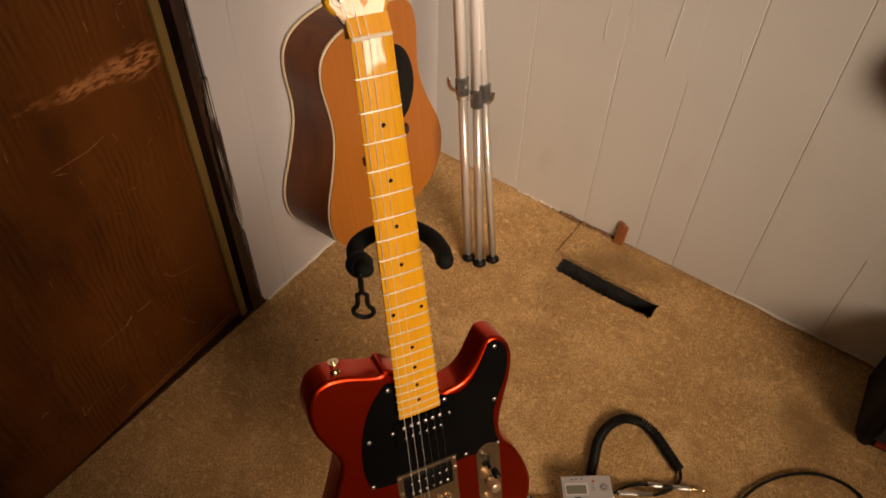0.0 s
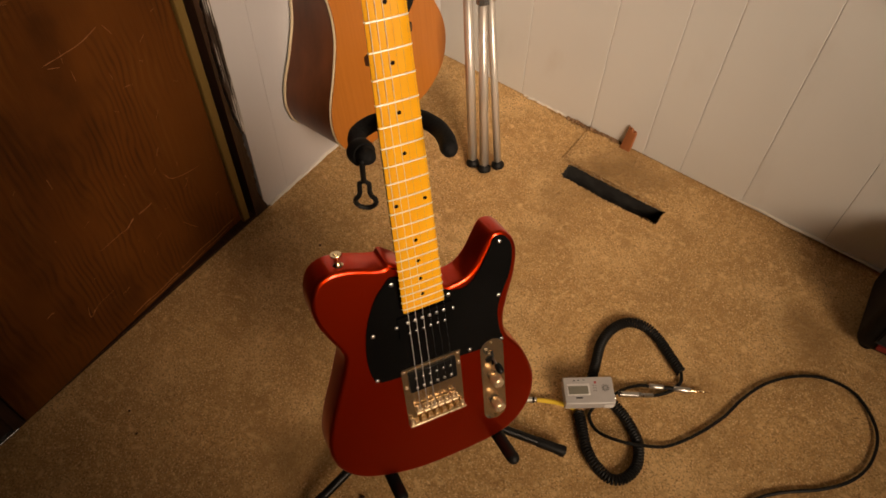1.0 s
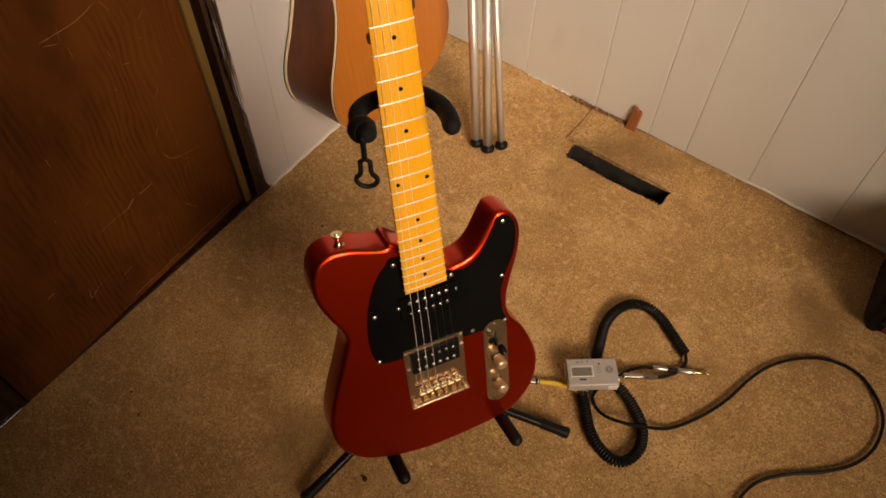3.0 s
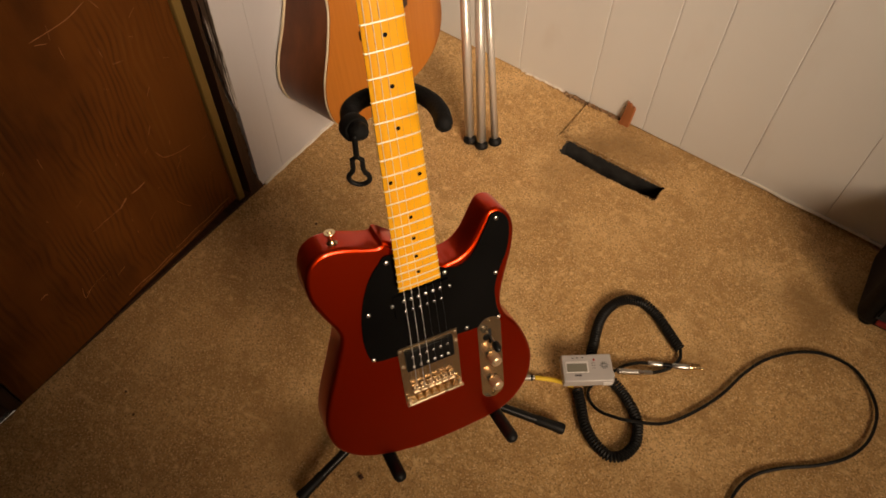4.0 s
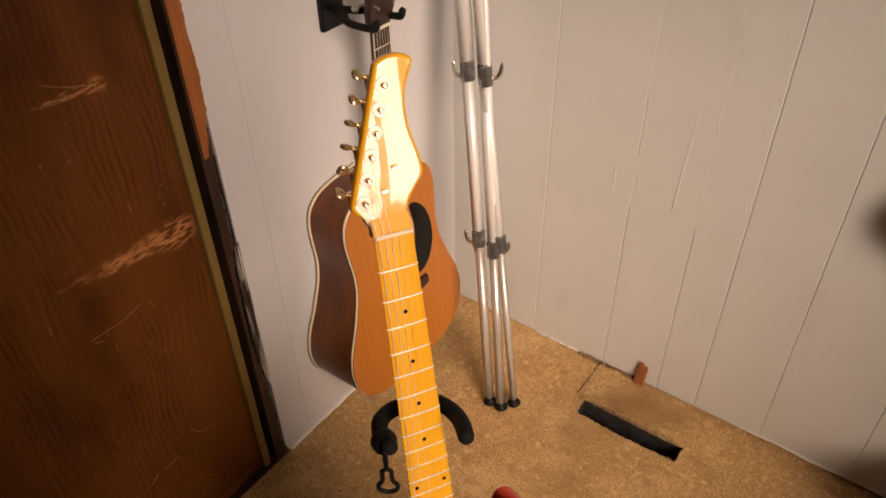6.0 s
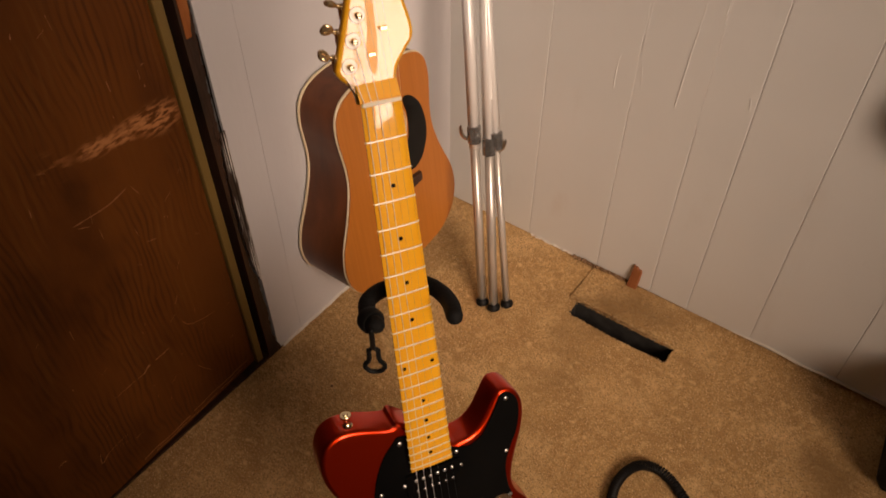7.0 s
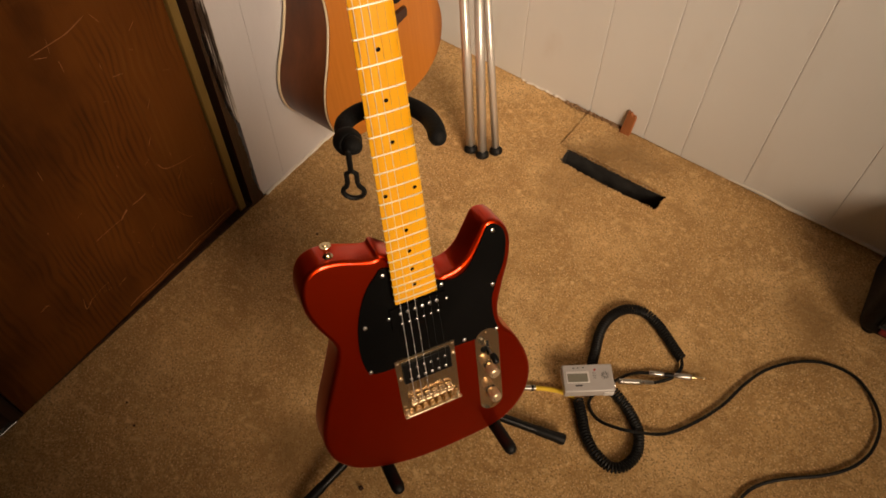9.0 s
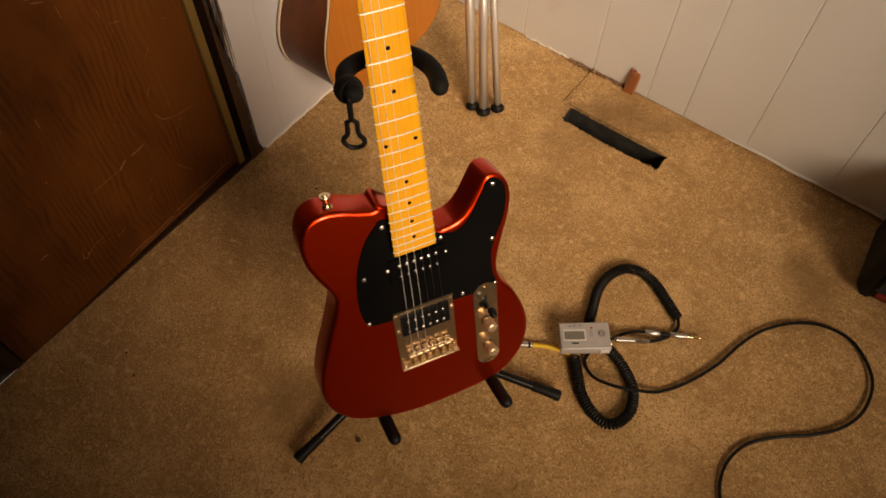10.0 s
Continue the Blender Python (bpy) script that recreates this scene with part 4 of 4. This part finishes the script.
part("yoke_arm", sweep(sp(*spline(ypts, 6)), 0.0098, 18, round_ends=True), FOAM, stand, "black foam-padded yoke arm")
part("yoke_collar", sweep(sp(gw(YU - 0.002, -0.0485, -0.002), gw(YU - 0.002, -0.0485, 0.001), gw(YU - 0.004, -0.0485, 0.010), gw(YU - 0.004, -0.048, 0.013)), [0.012, 0.0146, 0.0146, 0.012], 20), RUBBER, stand)
t0 = gw(YU, -0.055, 0.026)
across = Vector((0.81, 0.586, 0))
dn = Vector((0, 0, -1))
latch = part("latch_stem", sweep(sp(*[t0 + dn * d for d in (-0.004, 0.010, 0.024)]), 0.0030, 10, round_ends=True), RUBBER, stand, "hanging rubber yoke latch")
neckw, ringw, ringh, ringc = 0.0052, 0.0112, 0.0108, 0.058
loop = [t0 + dn * 0.043 + across * neckw, t0 + dn * 0.029 + across * neckw, t0 + dn * 0.0245, t0 + dn * 0.029 - across * neckw, t0 + dn * 0.043 - across * neckw]
loop += [t0 + dn * (ringc - ringh * math.cos(a)) - across * (ringw * math.sin(a)) for a in [radians(38 + 284 * k / 15) for k in range(16)]]
part("latch_loop", sweep(sp(*loop), 0.0028, 8, closed=True), RUBBER, stand, "keyhole-shaped rubber loop")

# ---- acoustic guitar hanging on the left wall: local x away from the wall, z up ----
AB = Matrix.Translation((0.0, -0.3975, 0.0))
ag = thing("acoustic_guitar", "acoustic guitar with orange top and dark sides on the wall", "acoustic guitar", AB)
B0 = 0.138
half = [(0.0, 0.0), (0.001, 0.075), (0.012, 0.130), (0.048, 0.178), (0.105, 0.198), (0.165, 0.192), (0.235, 0.163), (0.300, 0.1415), (0.350, 0.1365), (0.400, 0.141), (0.440, 0.1435), (0.478, 0.136), (0.503, 0.112), (0.515, 0.070), (0.518, 0.0)]
hp = spline([(w * 1.035, h * 1.02, 0) for h, w in half], 5)
ring = [(p.x, p.y) for p in hp] + [(-p.x, p.y) for p in hp[-2:0:-1]]


def front_x(z):
    return 0.160 - 0.055 * (z / 0.518)


def back_x(z):
    return 0.009


def skin(fx, k=1.0):
    return [Vector((fx(h), w * k, B0 + h)) for w, h in ring]


fr_, bk_ = skin(front_x), skin(back_x)
bm = bmesh.new()
va, vb = [bm.verts.new(p) for p in fr_], [bm.verts.new(p) for p in bk_]
for i in range(len(va)):
    j = (i + 1) % len(va)
    bm.faces.new((va[i], va[j], vb[j], vb[i]))
bm.faces.new(vb)
part("body_sides", bm, MAHOG, ag, "dark mahogany sides", None, True)
bm = bmesh.new()
va = [bm.verts.new(p + Vector((0.0015, 0, 0))) for p in skin(front_x, 0.998)]
vb = [bm.verts.new(p + Vector((-0.003, 0, 0))) for p in skin(front_x, 0.998)]
bm.faces.new(va)
for i in range(len(va)):
    j = (i + 1) % len(va)
    bm.faces.new((va[i], va[j], vb[j], vb[i]))
part("soundboard", bm, SPRUCE, ag, "orange spruce top")
part("front_binding", sweep([p + Vector((-0.0036, 0, 0)) for p in skin(front_x, 0.990)], 0.0034, 8, closed=True), BINDING, ag, "cream binding")
part("back_binding", sweep([p for p in skin(back_x, 1.0)], 0.0034, 8, closed=True), BINDING, ag, "cream binding")


def on_top(y, z, out):
    return Vector((front_x(z - B0) + 0.0015 + out, y, z))


SH = 0.515
# no hole is cut: a black disc carries its shade
part("soundhole", sweep([on_top(0, SH, 0.0002), on_top(0, SH, 0.0010)], [0.0495, 0.0495], 40), GAP_SHADE, ag, "black disc for the shade in the sound hole")
for r0 in (0.0535, 0.058):
    part("rosette", sweep([on_top(r0 * math.cos(a), SH + r0 * math.sin(a), 0.0002) for a in np.linspace(0, 2 * math.pi, 48, endpoint=False)], 0.0011, 6, closed=True), BINDING, ag, "cream rosette ring")
pg = [(0.054, 0.055), (0.078, 0.052), (0.106, 0.020), (0.120, -0.030), (0.116, -0.077), (0.094, -0.116), (0.064, -0.131), (0.040, -0.120), (0.034, -0.098), (0.040, -0.070), (0.056, -0.045), (0.0615, -0.015), (0.0605, 0.020)]
bm = bmesh.new()
pgs = spline([(y, z, 0) for y, z in pg], 5, True)
va = [bm.verts.new(on_top(p.x, SH + p.y, 0.0016)) for p in pgs]
vb = [bm.verts.new(on_top(p.x, SH + p.y, 0.0)) for p in pgs]
bm.faces.new(va)
for i in range(len(va)):
    j = (i + 1) % len(va)
    bm.faces.new((va[i], va[j], vb[j], vb[i]))
part("pickguard", bm, GUARD, ag, "black teardrop pickguard")
BZ = 0.358
bm = bmesh.new()
bo = [Vector(p) for p in ((-0.078, 0.010, 0), (-0.04, 0.012, 0), (0, 0.014, 0), (0.04, 0.012, 0), (0.078, 0.010, 0), (0.079, 0, 0), (0.078, -0.012, 0), (0.05, -0.015, 0), (0.025, -0.022, 0), (-0.025, -0.022, 0), (-0.05, -0.015, 0), (-0.078, -0.012, 0), (-0.079, 0, 0))]
va = [bm.verts.new(on_top(p.x * 0.98, BZ + p.y * 0.94, 0.009)) for p in bo]
vb = [bm.verts.new(on_top(p.x, BZ + p.y, 0.0)) for p in bo]
bm.faces.new(va)
for i in range(len(va)):
    j = (i + 1) % len(va)
    bm.faces.new((va[i], va[j], vb[j], vb[i]))
abr = part("bridge", bm, ROSEWOOD, ag, "dark rosewood bridge")
part("saddle", sweep([on_top(-0.036, BZ + 0.004, 0.010), on_top(0.036, BZ + 0.006, 0.010)], 0.0016, 6), BONE, abr)
for i in range(6):
    p = on_top(-0.027 + 0.0108 * i, BZ - 0.009, 0.010)
    part("bridge_pin", sweep([p, p + Vector((0.003, 0, 0)), p + Vector((0.0045, 0, 0))], [0.0026, 0.0026, 0.001], 8), BONE, abr)
NT = BZ + 0.645
NX0, NX1 = front_x(0.365) + 0.008, 0.118
nk = bmesh.new()
rings = []
for z, w, x in ((B0 + 0.395, 0.058, NX0 - 0.002), (B0 + 0.518, 0.056, 0.120), (NT, 0.044, 0.119)):
    h = w / 2
    prof = [(x, -h), (x + 0.0005, 0), (x, h), (x - 0.006, h), (x - 0.014, h * 0.8), (x - 0.021, 0), (x - 0.014, -h * 0.8), (x - 0.006, -h)]
    rings.append([nk.verts.new((a, b, z)) for a, b in prof])
for a, b in zip(rings, rings[1:]):
    for j in range(len(a)):
        nk.faces.new((a[j], a[(j + 1) % len(a)], b[(j + 1) % len(a)], b[j]))
nk.faces.new(rings[0])
nk.faces.new(rings[-1][::-1])
ank = part("neck", nk, ROSEWOOD, ag, "dark fingerboard and neck", None, True)
for sgn in (-1, 1):
    part("neck_binding", sweep([(NX0 - 0.003, sgn * 0.0292, B0 + 0.396), (0.1195, sgn * 0.0282, B0 + 0.518), (0.1185, sgn * 0.0222, NT)], 0.0012, 6), BINDING, ank)
part("heel", sweep([(0.100, 0, B0 + 0.518), (0.075, 0, B0 + 0.520), (0.05, 0, B0 + 0.522)], [0.024, 0.018, 0.012], 12), MAHOG, ag)
for n in range(1, 19):
    z = NT - 0.645 * (1 - 2 ** (-n / 12))
    x = 0.1193 if z > B0 + 0.518 else 0.1193 + (B0 + 0.518 - z) / 0.123 * (NX0 - 0.122)
    h = 0.0215 + 0.006 * (NT - z) / 0.33
    part("fret", rod((x, -h, z), (x, h, z), 0.0011, None, 6), NICKEL, ank)
hsd = part("headstock", slab([(-0.026, 0), (0.026, 0), (0.034, 0.03), (0.037, 0.185), (0.02, 0.195), (0, 0.188), (-0.02, 0.195), (-0.037, 0.185), (-0.034, 0.03)], -0.007, 0.008, 0.0015, 2), ROSEWOOD, ag, "dark headstock", pose(0.112, 0, NT + 0.003, 0, 0, 90) @ pose(0, 0, 0, 10, 0, 0))
for sgn in (-1, 1):
    for k in range(3):
        part("tuning_machine", joined(rod((sgn * 0.022, -0.016, 0.045 + 0.05 * k), (sgn * 0.022, 0.012, 0.045 + 0.05 * k), 0.003), rod((sgn * 0.022, 0.012, 0.045 + 0.05 * k), (sgn * 0.05, 0.012, 0.045 + 0.05 * k), 0.002, None, 8),
                                      sweep([(sgn * 0.046, 0.012, 0.045 + 0.05 * k), (sgn * 0.052, 0.012, 0.045 + 0.05 * k), (sgn * 0.06, 0.012, 0.045 + 0.05 * k)], [0.004, 0.008, 0.004], 12, flat=0.6)), CHROME, hsd)
part("nut", box((0.110, -0.022, NT - 0.002), (0.1225, 0.022, NT + 0.003), 0.0006, 1), BONE, ag)
for i in range(6):
    part("string", sweep([on_top(-0.027 + 0.0108 * i, BZ + 0.005, 0.0115), (0.1225, -0.018 + 0.0072 * i, NT)], 0.0004 - 0.00003 * i, 5), STRING, ag)
hang = thing("wall_hanger", "black wall hook holding the acoustic guitar by its head", "wall hook", pose(0, -0.4085, 1.02))
part("wall_plate", box((0.0, -0.03, -0.04), (0.012, 0.03, 0.04), 0.003), BLACKP, hang)
for sgn in (-1, 1):
    part("hook_arm", sweep(spline([(0.01, 0, 0.0), (0.05, sgn * 0.012, 0.0), (0.08, sgn * 0.034, -0.002), (0.14, sgn * 0.036, 0.0), (0.15, sgn * 0.036, 0.012)], 4), 0.007, 10, round_ends=True), FOAM, hang)

# ---- folded tripod standing in the corner ----
trip = thing("tripod", "folded silver aluminium tripod standing on the carpet", "tripod", pose(0.343, -0.298, 0))
TI = trip.matrix_world.inverted()
axis0, axis1 = Vector((0.351, -0.292, 0.0)), Vector((0.188, -0.150, 0.90))
lean_ = (axis1 - axis0) / 0.90
feet = [Vector((0.3214, -0.3029, 0.0)), Vector((0.3557, -0.3018, 0.0)), Vector((0.3762, -0.2711, 0.0))]
tops = [Vector((0.1480, -0.1680, 0.90)), Vector((0.1785, -0.1475, 0.90)), Vector((0.1815, -0.1550, 0.90))]
for k, (f, top) in enumerate(zip(feet, tops)):
    slope = (top - f) / 0.90

    def at(z):
        return TI @ (f + slope * z)
    slim = 0.8 if k == 2 else 1.0
    leg = part("leg", sweep([at(0.010), at(0.44)], 0.0112 * slim, 4, flat=0.85), ALUOLD, trip, "silver telescopic leg")
    part("middle_tube", sweep([at(0.43), at(0.88)], 0.0138 * slim, 4, flat=0.85), ALU, leg)
    part("upper_tube", sweep([at(0.86), at(1.22)], 0.0160 * slim, 4, flat=0.85), ALU, leg)
    part("rubber_foot", sweep([at(0.0), at(0.003), at(0.010), at(0.016)], [0.0150, 0.0168, 0.0160, 0.010], 16), RUBBER, leg)
    zz = (0.462, 0.440, 0.452)[k]
    for zc in (zz, 0.842 - 0.004 * k):
        part("clamp", sweep([at(zc - 0.021), at(zc - 0.019), at(zc + 0.018), at(zc + 0.020)], [0.0140, 0.0160, 0.0160, 0.0140], 8), CLAMP, leg, "grey locking clamp")
        if k == 2:
            continue
        d = Vector((-0.014, -0.009, 0)) if k == 0 else Vector((0.016, 0.010, 0))
        o = at(zc) + d * 0.7
        part("clamp_lever", sweep(spline([o + Vector((0, 0, -0.014)), o + d * 0.7 + Vector((0, 0, -0.010)), o + d * 1.1 + Vector((0, 0, 0.004)), o + d * 1.15 + Vector((0, 0, 0.020))], 4), [0.0042] * 4 + [0.0038] * 4 + [0.0032] * 4 + [0.002], 8, round_ends=True, flat=1.6), CHROME, leg, "chromed lever")
ctr = TI @ (axis0 + lean_ * 1.24)
part("collar", sweep([ctr + Vector((0, 0, -0.04)), ctr + Vector((0, 0, -0.035)), ctr + Vector((0, 0, 0.03)), ctr + Vector((0, 0, 0.035))], [0.026, 0.032, 0.034, 0.026], 20), BLACKP, trip)
part("centre_column", rod(TI @ (axis0 + lean_ * 0.55), TI @ (axis0 + lean_ * 1.34), 0.008), ALU, trip)
part("pan_head", box(ctr + Vector((-0.025, -0.03, 0.10)), ctr + Vector((0.025, 0.03, 0.14)), 0.006), BLACKP, trip)

# ---- amplifier at the foot of the wall ----
amp = thing("guitar_amplifier", "black vinyl-covered amplifier with a red stripe on the carpet", "amplifier", pose(1.274, -0.250, 0.0, 0, 0, 4.4))
part("cabinet", box((0, 0, 0.012), (0.34, 0.195, 0.225), 0.022, 5), TOLEX, amp)
part("front_grille", box((0.035, -0.003, 0.060), (0.305, 0.004, 0.190), 0.002), GRILLE, amp)
part("red_stripe", box((0.040, -0.006, 0.036), (0.300, 0.002, 0.050), 0.002), REDTRIM, amp, "dull red stripe")
part("grille_frame", sweep([(0.032, -0.001, 0.056), (0.308, -0.001, 0.056), (0.308, -0.001, 0.194), (0.032, -0.001, 0.194)], 0.004, 6, closed=True), BLACKP, amp)
for x in (0.03, 0.31):
    for y in (0.03, 0.165):
        part("rubber_foot", rod((x, y, 0), (x, y, 0.016), 0.016, 0.014, 14), RUBBER, amp)
part("carry_handle", sweep(spline([(0.10, 0.10, 0.222), (0.12, 0.10, 0.243), (0.22, 0.10, 0.243), (0.24, 0.10, 0.222)], 4), 0.009, 10), TOLEX, amp)

# ---- dark rounded form added above the amplifier, standing in for a soft wall shadow ----
blob = thing("wall_shadow_blob", "added dark rounded form standing in for a soft shadow on the panelling", "wall ornament", pose(1.104, -0.006, 0.745))
part("body", sweep([(0, -0.030, 0), (0, -0.034, 0), (0, -0.050, 0), (0, -0.066, 0), (0, -0.078, 0), (0, -0.082, 0)], [0.050, 0.066, 0.077, 0.076, 0.058, 0.030], 32), TRIM, blob)
part("hook", sweep(spline([(0, 0.0, 0.02), (0, -0.02, 0.02), (0, -0.034, 0.012)], 4), 0.004, 8), CLAMP, blob)

# ---- tuner ----
TU = pose(0.8759, -0.6985, 0.0225, 0, 0, 37.9)
tun = thing("chromatic_tuner", "small silver-grey electronic tuner lying on its cable", "tuner", TU)
part("case", box((-0.0505, -0.0295, 0), (0.0505, 0.0295, 0.024), 0.003, 3), SILVERP, tun)
part("bezel", box((-0.044, -0.011, 0.0232), (0.002, 0.014, 0.0252), 0.0012, 2), SILVERL, tun)
part("screen", box((-0.0415, -0.0095, 0.0245), (-0.0015, 0.0085, 0.0258), 0.0004, 1), LCD, tun, "grey display")
for k, (x, y) in enumerate(((-0.030, 0.020), (-0.021, 0.0205), (-0.010, 0.021))):
    part("button", box((x, y, 0.0235), (x + 0.0045, y + 0.0018, 0.0250), 0.0005, 1), DARKINK, tun)
part("red_button", rod((0.0145, 0.0165, 0.0235), (0.0145, 0.0165, 0.0252), 0.0026, 0.0022, 12), REDINK, tun, "small red button")
for k in range(6):
    part("dial_mark", box((0.009 + 0.004 * (k % 2), 0.009 - 0.0055 * (k // 2), 0.0238), (0.012 + 0.004 * (k % 2), 0.0100 - 0.0055 * (k // 2), 0.0243)), DARKINK, tun)
for k in range(10):
    a = 2 * math.pi * k / 10
    part("speaker_slot", box((0.0030, -0.0006, 0), (0.0085, 0.0006, 0.0008)), DARKINK, tun, "", pose(0.0335, 0.004, 0.0237, 0, 0, math.degrees(a)))
# maker's name as a plain dark bar
part("surface_mark", box((-0.028, -0.0185, 0.0238), (-0.014, -0.0150, 0.0243)), DARKINK, tun)
part("side_jack", rod((0.049, -0.012, 0.011), (0.0535, -0.012, 0.011), 0.0065, None, 14), CHROME, tun)
part("battery_lip", box((0.028, -0.0315, 0.004), (0.048, -0.029, 0.018), 0.001, 1), SILVERL, tun)

# ---- coiled instrument cable ----
coilc = thing("coiled_cable", "black coiled instrument cable with a yellow boot, looped under the tuner", "cable", pose(0.93, -0.65, 0))
CI = coilc.matrix_world.inverted()
cz = 0.0108
cpath = [(0.880, -0.736), (0.904, -0.762), (0.927, -0.789), (0.961, -0.811), (0.997, -0.818), (1.019, -0.800), (1.026, -0.764), (1.010, -0.726), (0.982, -0.702),
         (0.953, -0.686), (0.915, -0.675), (0.880, -0.668), (0.864, -0.650), (0.854, -0.618), (0.840, -0.571), (0.841, -0.529), (0.858, -0.493), (0.891, -0.477), (0.929, -0.484), (0.968, -0.506), (1.008, -0.530)]
dense = spline([(x, y, cz) for x, y in cpath], 40)
acc, turns = 0.0, []
for i, p in enumerate(dense):
    d = dense[min(i + 1, len(dense) - 1)] - dense[max(i - 1, 0)]
    if i:
        acc += (p - dense[i - 1]).length
    turns.append((acc, p, d.normalized()))
total = acc
pitch, per = 0.0060, 10
steps = int(total / pitch * per)
pts, k = [], 0
for i in range(steps + 1):
    sdist = total * i / steps
    while k < len(turns) - 2 and turns[k + 1][0] < sdist:
        k += 1
    (s0, p0, d0), (s1, p1, _) = turns[k], turns[k + 1]
    f = (sdist - s0) / max(s1 - s0, 1e-9)
    p, side = p0.lerp(p1, f), Vector((-d0.y, d0.x, 0))
    a = 2 * math.pi * i / per
    pts.append(CI @ (p + 0.0090 * (side * math.cos(a) + Vector((0, 0, 1)) * math.sin(a))))
part("coil", sweep(pts, 0.0027, 6), CABLE, coilc, "tight black coil")
part("straight_end", sweep([CI @ p for p in spline([(1.008, -0.530, 0.012), (1.017, -0.547, 0.007), (1.012, -0.574, 0.006), (0.998, -0.597, 0.007), (0.980, -0.620, 0.014)], 6)], 0.0036, 8), CABLE, coilc)
part("plug", joined(rod(CI @ Vector((0.984, -0.615, 0.013)), CI @ Vector((0.960, -0.638, 0.026)), 0.0045, 0.0055, 14), rod(CI @ Vector((0.960, -0.638, 0.026)), CI @ Vector((0.928, -0.664, 0.035)), 0.0058, None, 14, 0.001)), CHROME, coilc, "steel jack plug in the tuner")
part("boot", sweep([CI @ p for p in spline([(0.797, -0.762, 0.0085), (0.824, -0.747, 0.0085), (0.848, -0.738, 0.009), (0.872, -0.734, 0.011)], 5)], [0.0048] * 8 + [0.0046] * 4 + [0.0044] * 4, 12), YELLOW, coilc, "yellow cable boot")
part("plug", joined(rod(CI @ Vector((0.770, -0.781, 0.0085)), CI @ Vector((0.797, -0.762, 0.0085)), 0.0062, None, 14, 0.001), rod(CI @ Vector((0.742, -0.801, 0.0085)), CI @ Vector((0.770, -0.781, 0.0085)), 0.0031, None, 10)), CHROME, coilc, "steel jack plug")
part("plug_band", rod(CI @ Vector((0.7894, -0.7673, 0.0085)), CI @ Vector((0.7930, -0.7648, 0.0085)), 0.0065, None, 14), BLACKP, coilc)

# ---- long plain cable ----
lcab = thing("instrument_cable", "long thin black cable with a silver plug lying across the carpet", "cable", pose(1.15, -0.6, 0))
LI = lcab.matrix_world.inverted()
lp = [(0.972, -0.594), (0.950, -0.608), (0.930, -0.632), (0.915, -0.665), (0.900, -0.700), (0.901, -0.728), (0.930, -0.746), (0.971, -0.749), (1.012, -0.731), (1.055, -0.693), (1.090, -0.640), (1.120, -0.572), (1.138, -0.503), (1.162, -0.446), (1.203, -0.395),
      (1.252, -0.362), (1.310, -0.354), (1.355, -0.378), (1.388, -0.423), (1.394, -0.485), (1.375, -0.542), (1.333, -0.594), (1.274, -0.645), (1.236, -0.691), (1.222, -0.738), (1.226, -0.781), (1.245, -0.820), (1.30, -0.90), (1.42, -1.0), (1.7, -1.1)]

part("jacket", sweep([LI @ Vector((p.x, p.y, p.z)) for p in spline([(x, y, (0.026 if 7 <= i <= 8 else 0.0055)) for i, (x, y) in enumerate(lp)], 6)], 0.0034, 8), CABLE, lcab, "thin black cable jacket")
p0, p1 = Vector((0.968, -0.597, 0.008)), Vector((1.069, -0.540, 0.008))
dr = (p1 - p0).normalized()
part("plug_sleeve", sweep([LI @ (p0 + dr * d) for d in (0, 0.003, 0.028, 0.030)], [0.0042, 0.0056, 0.0056, 0.0045], 14), CHROME, lcab, "silver plug sleeve")
part("heat_shrink", rod(LI @ (p0 + dr * 0.030), LI @ (p0 + dr * 0.052), 0.0045, None, 12), CABLE, lcab)
part("plug_barrel", sweep([LI @ (p0 + dr * d) for d in (0.050, 0.053, 0.082, 0.085)], [0.0045, 0.0062, 0.0062, 0.0048], 14), CHROME, lcab, "silver plug barrel")
part("plug_tip", sweep([LI @ (p0 + dr * d) for d in (0.085, 0.106, 0.107, 0.109, 0.114, 0.117)], [0.0032, 0.0032, 0.0024, 0.0032, 0.0026, 0.0008], 12), GOLD, lcab, "bright plug tip")

# ---- crumbs on the carpet ----
for x, y, r in ((0.637, -1.125, 0.006), (0.181, -0.728, 0.0035), (0.197, -1.291, 0.003), (0.148, -1.267, 0.003)):
    bm = bmesh.new()
    bmesh.ops.create_icosphere(bm, subdivisions=1, radius=r)
    for v in bm.verts:
        v.co = Vector((v.co.x * rnd.uniform(0.7, 1.2), v.co.y * rnd.uniform(0.7, 1.2), v.co.z * 0.5))
    tagged(part("crumb", bm, LINT, None, "", pose(x, y, 0.002)), "small brown crumb lying on the carpet", "crumb", "crumbs on the carpet")
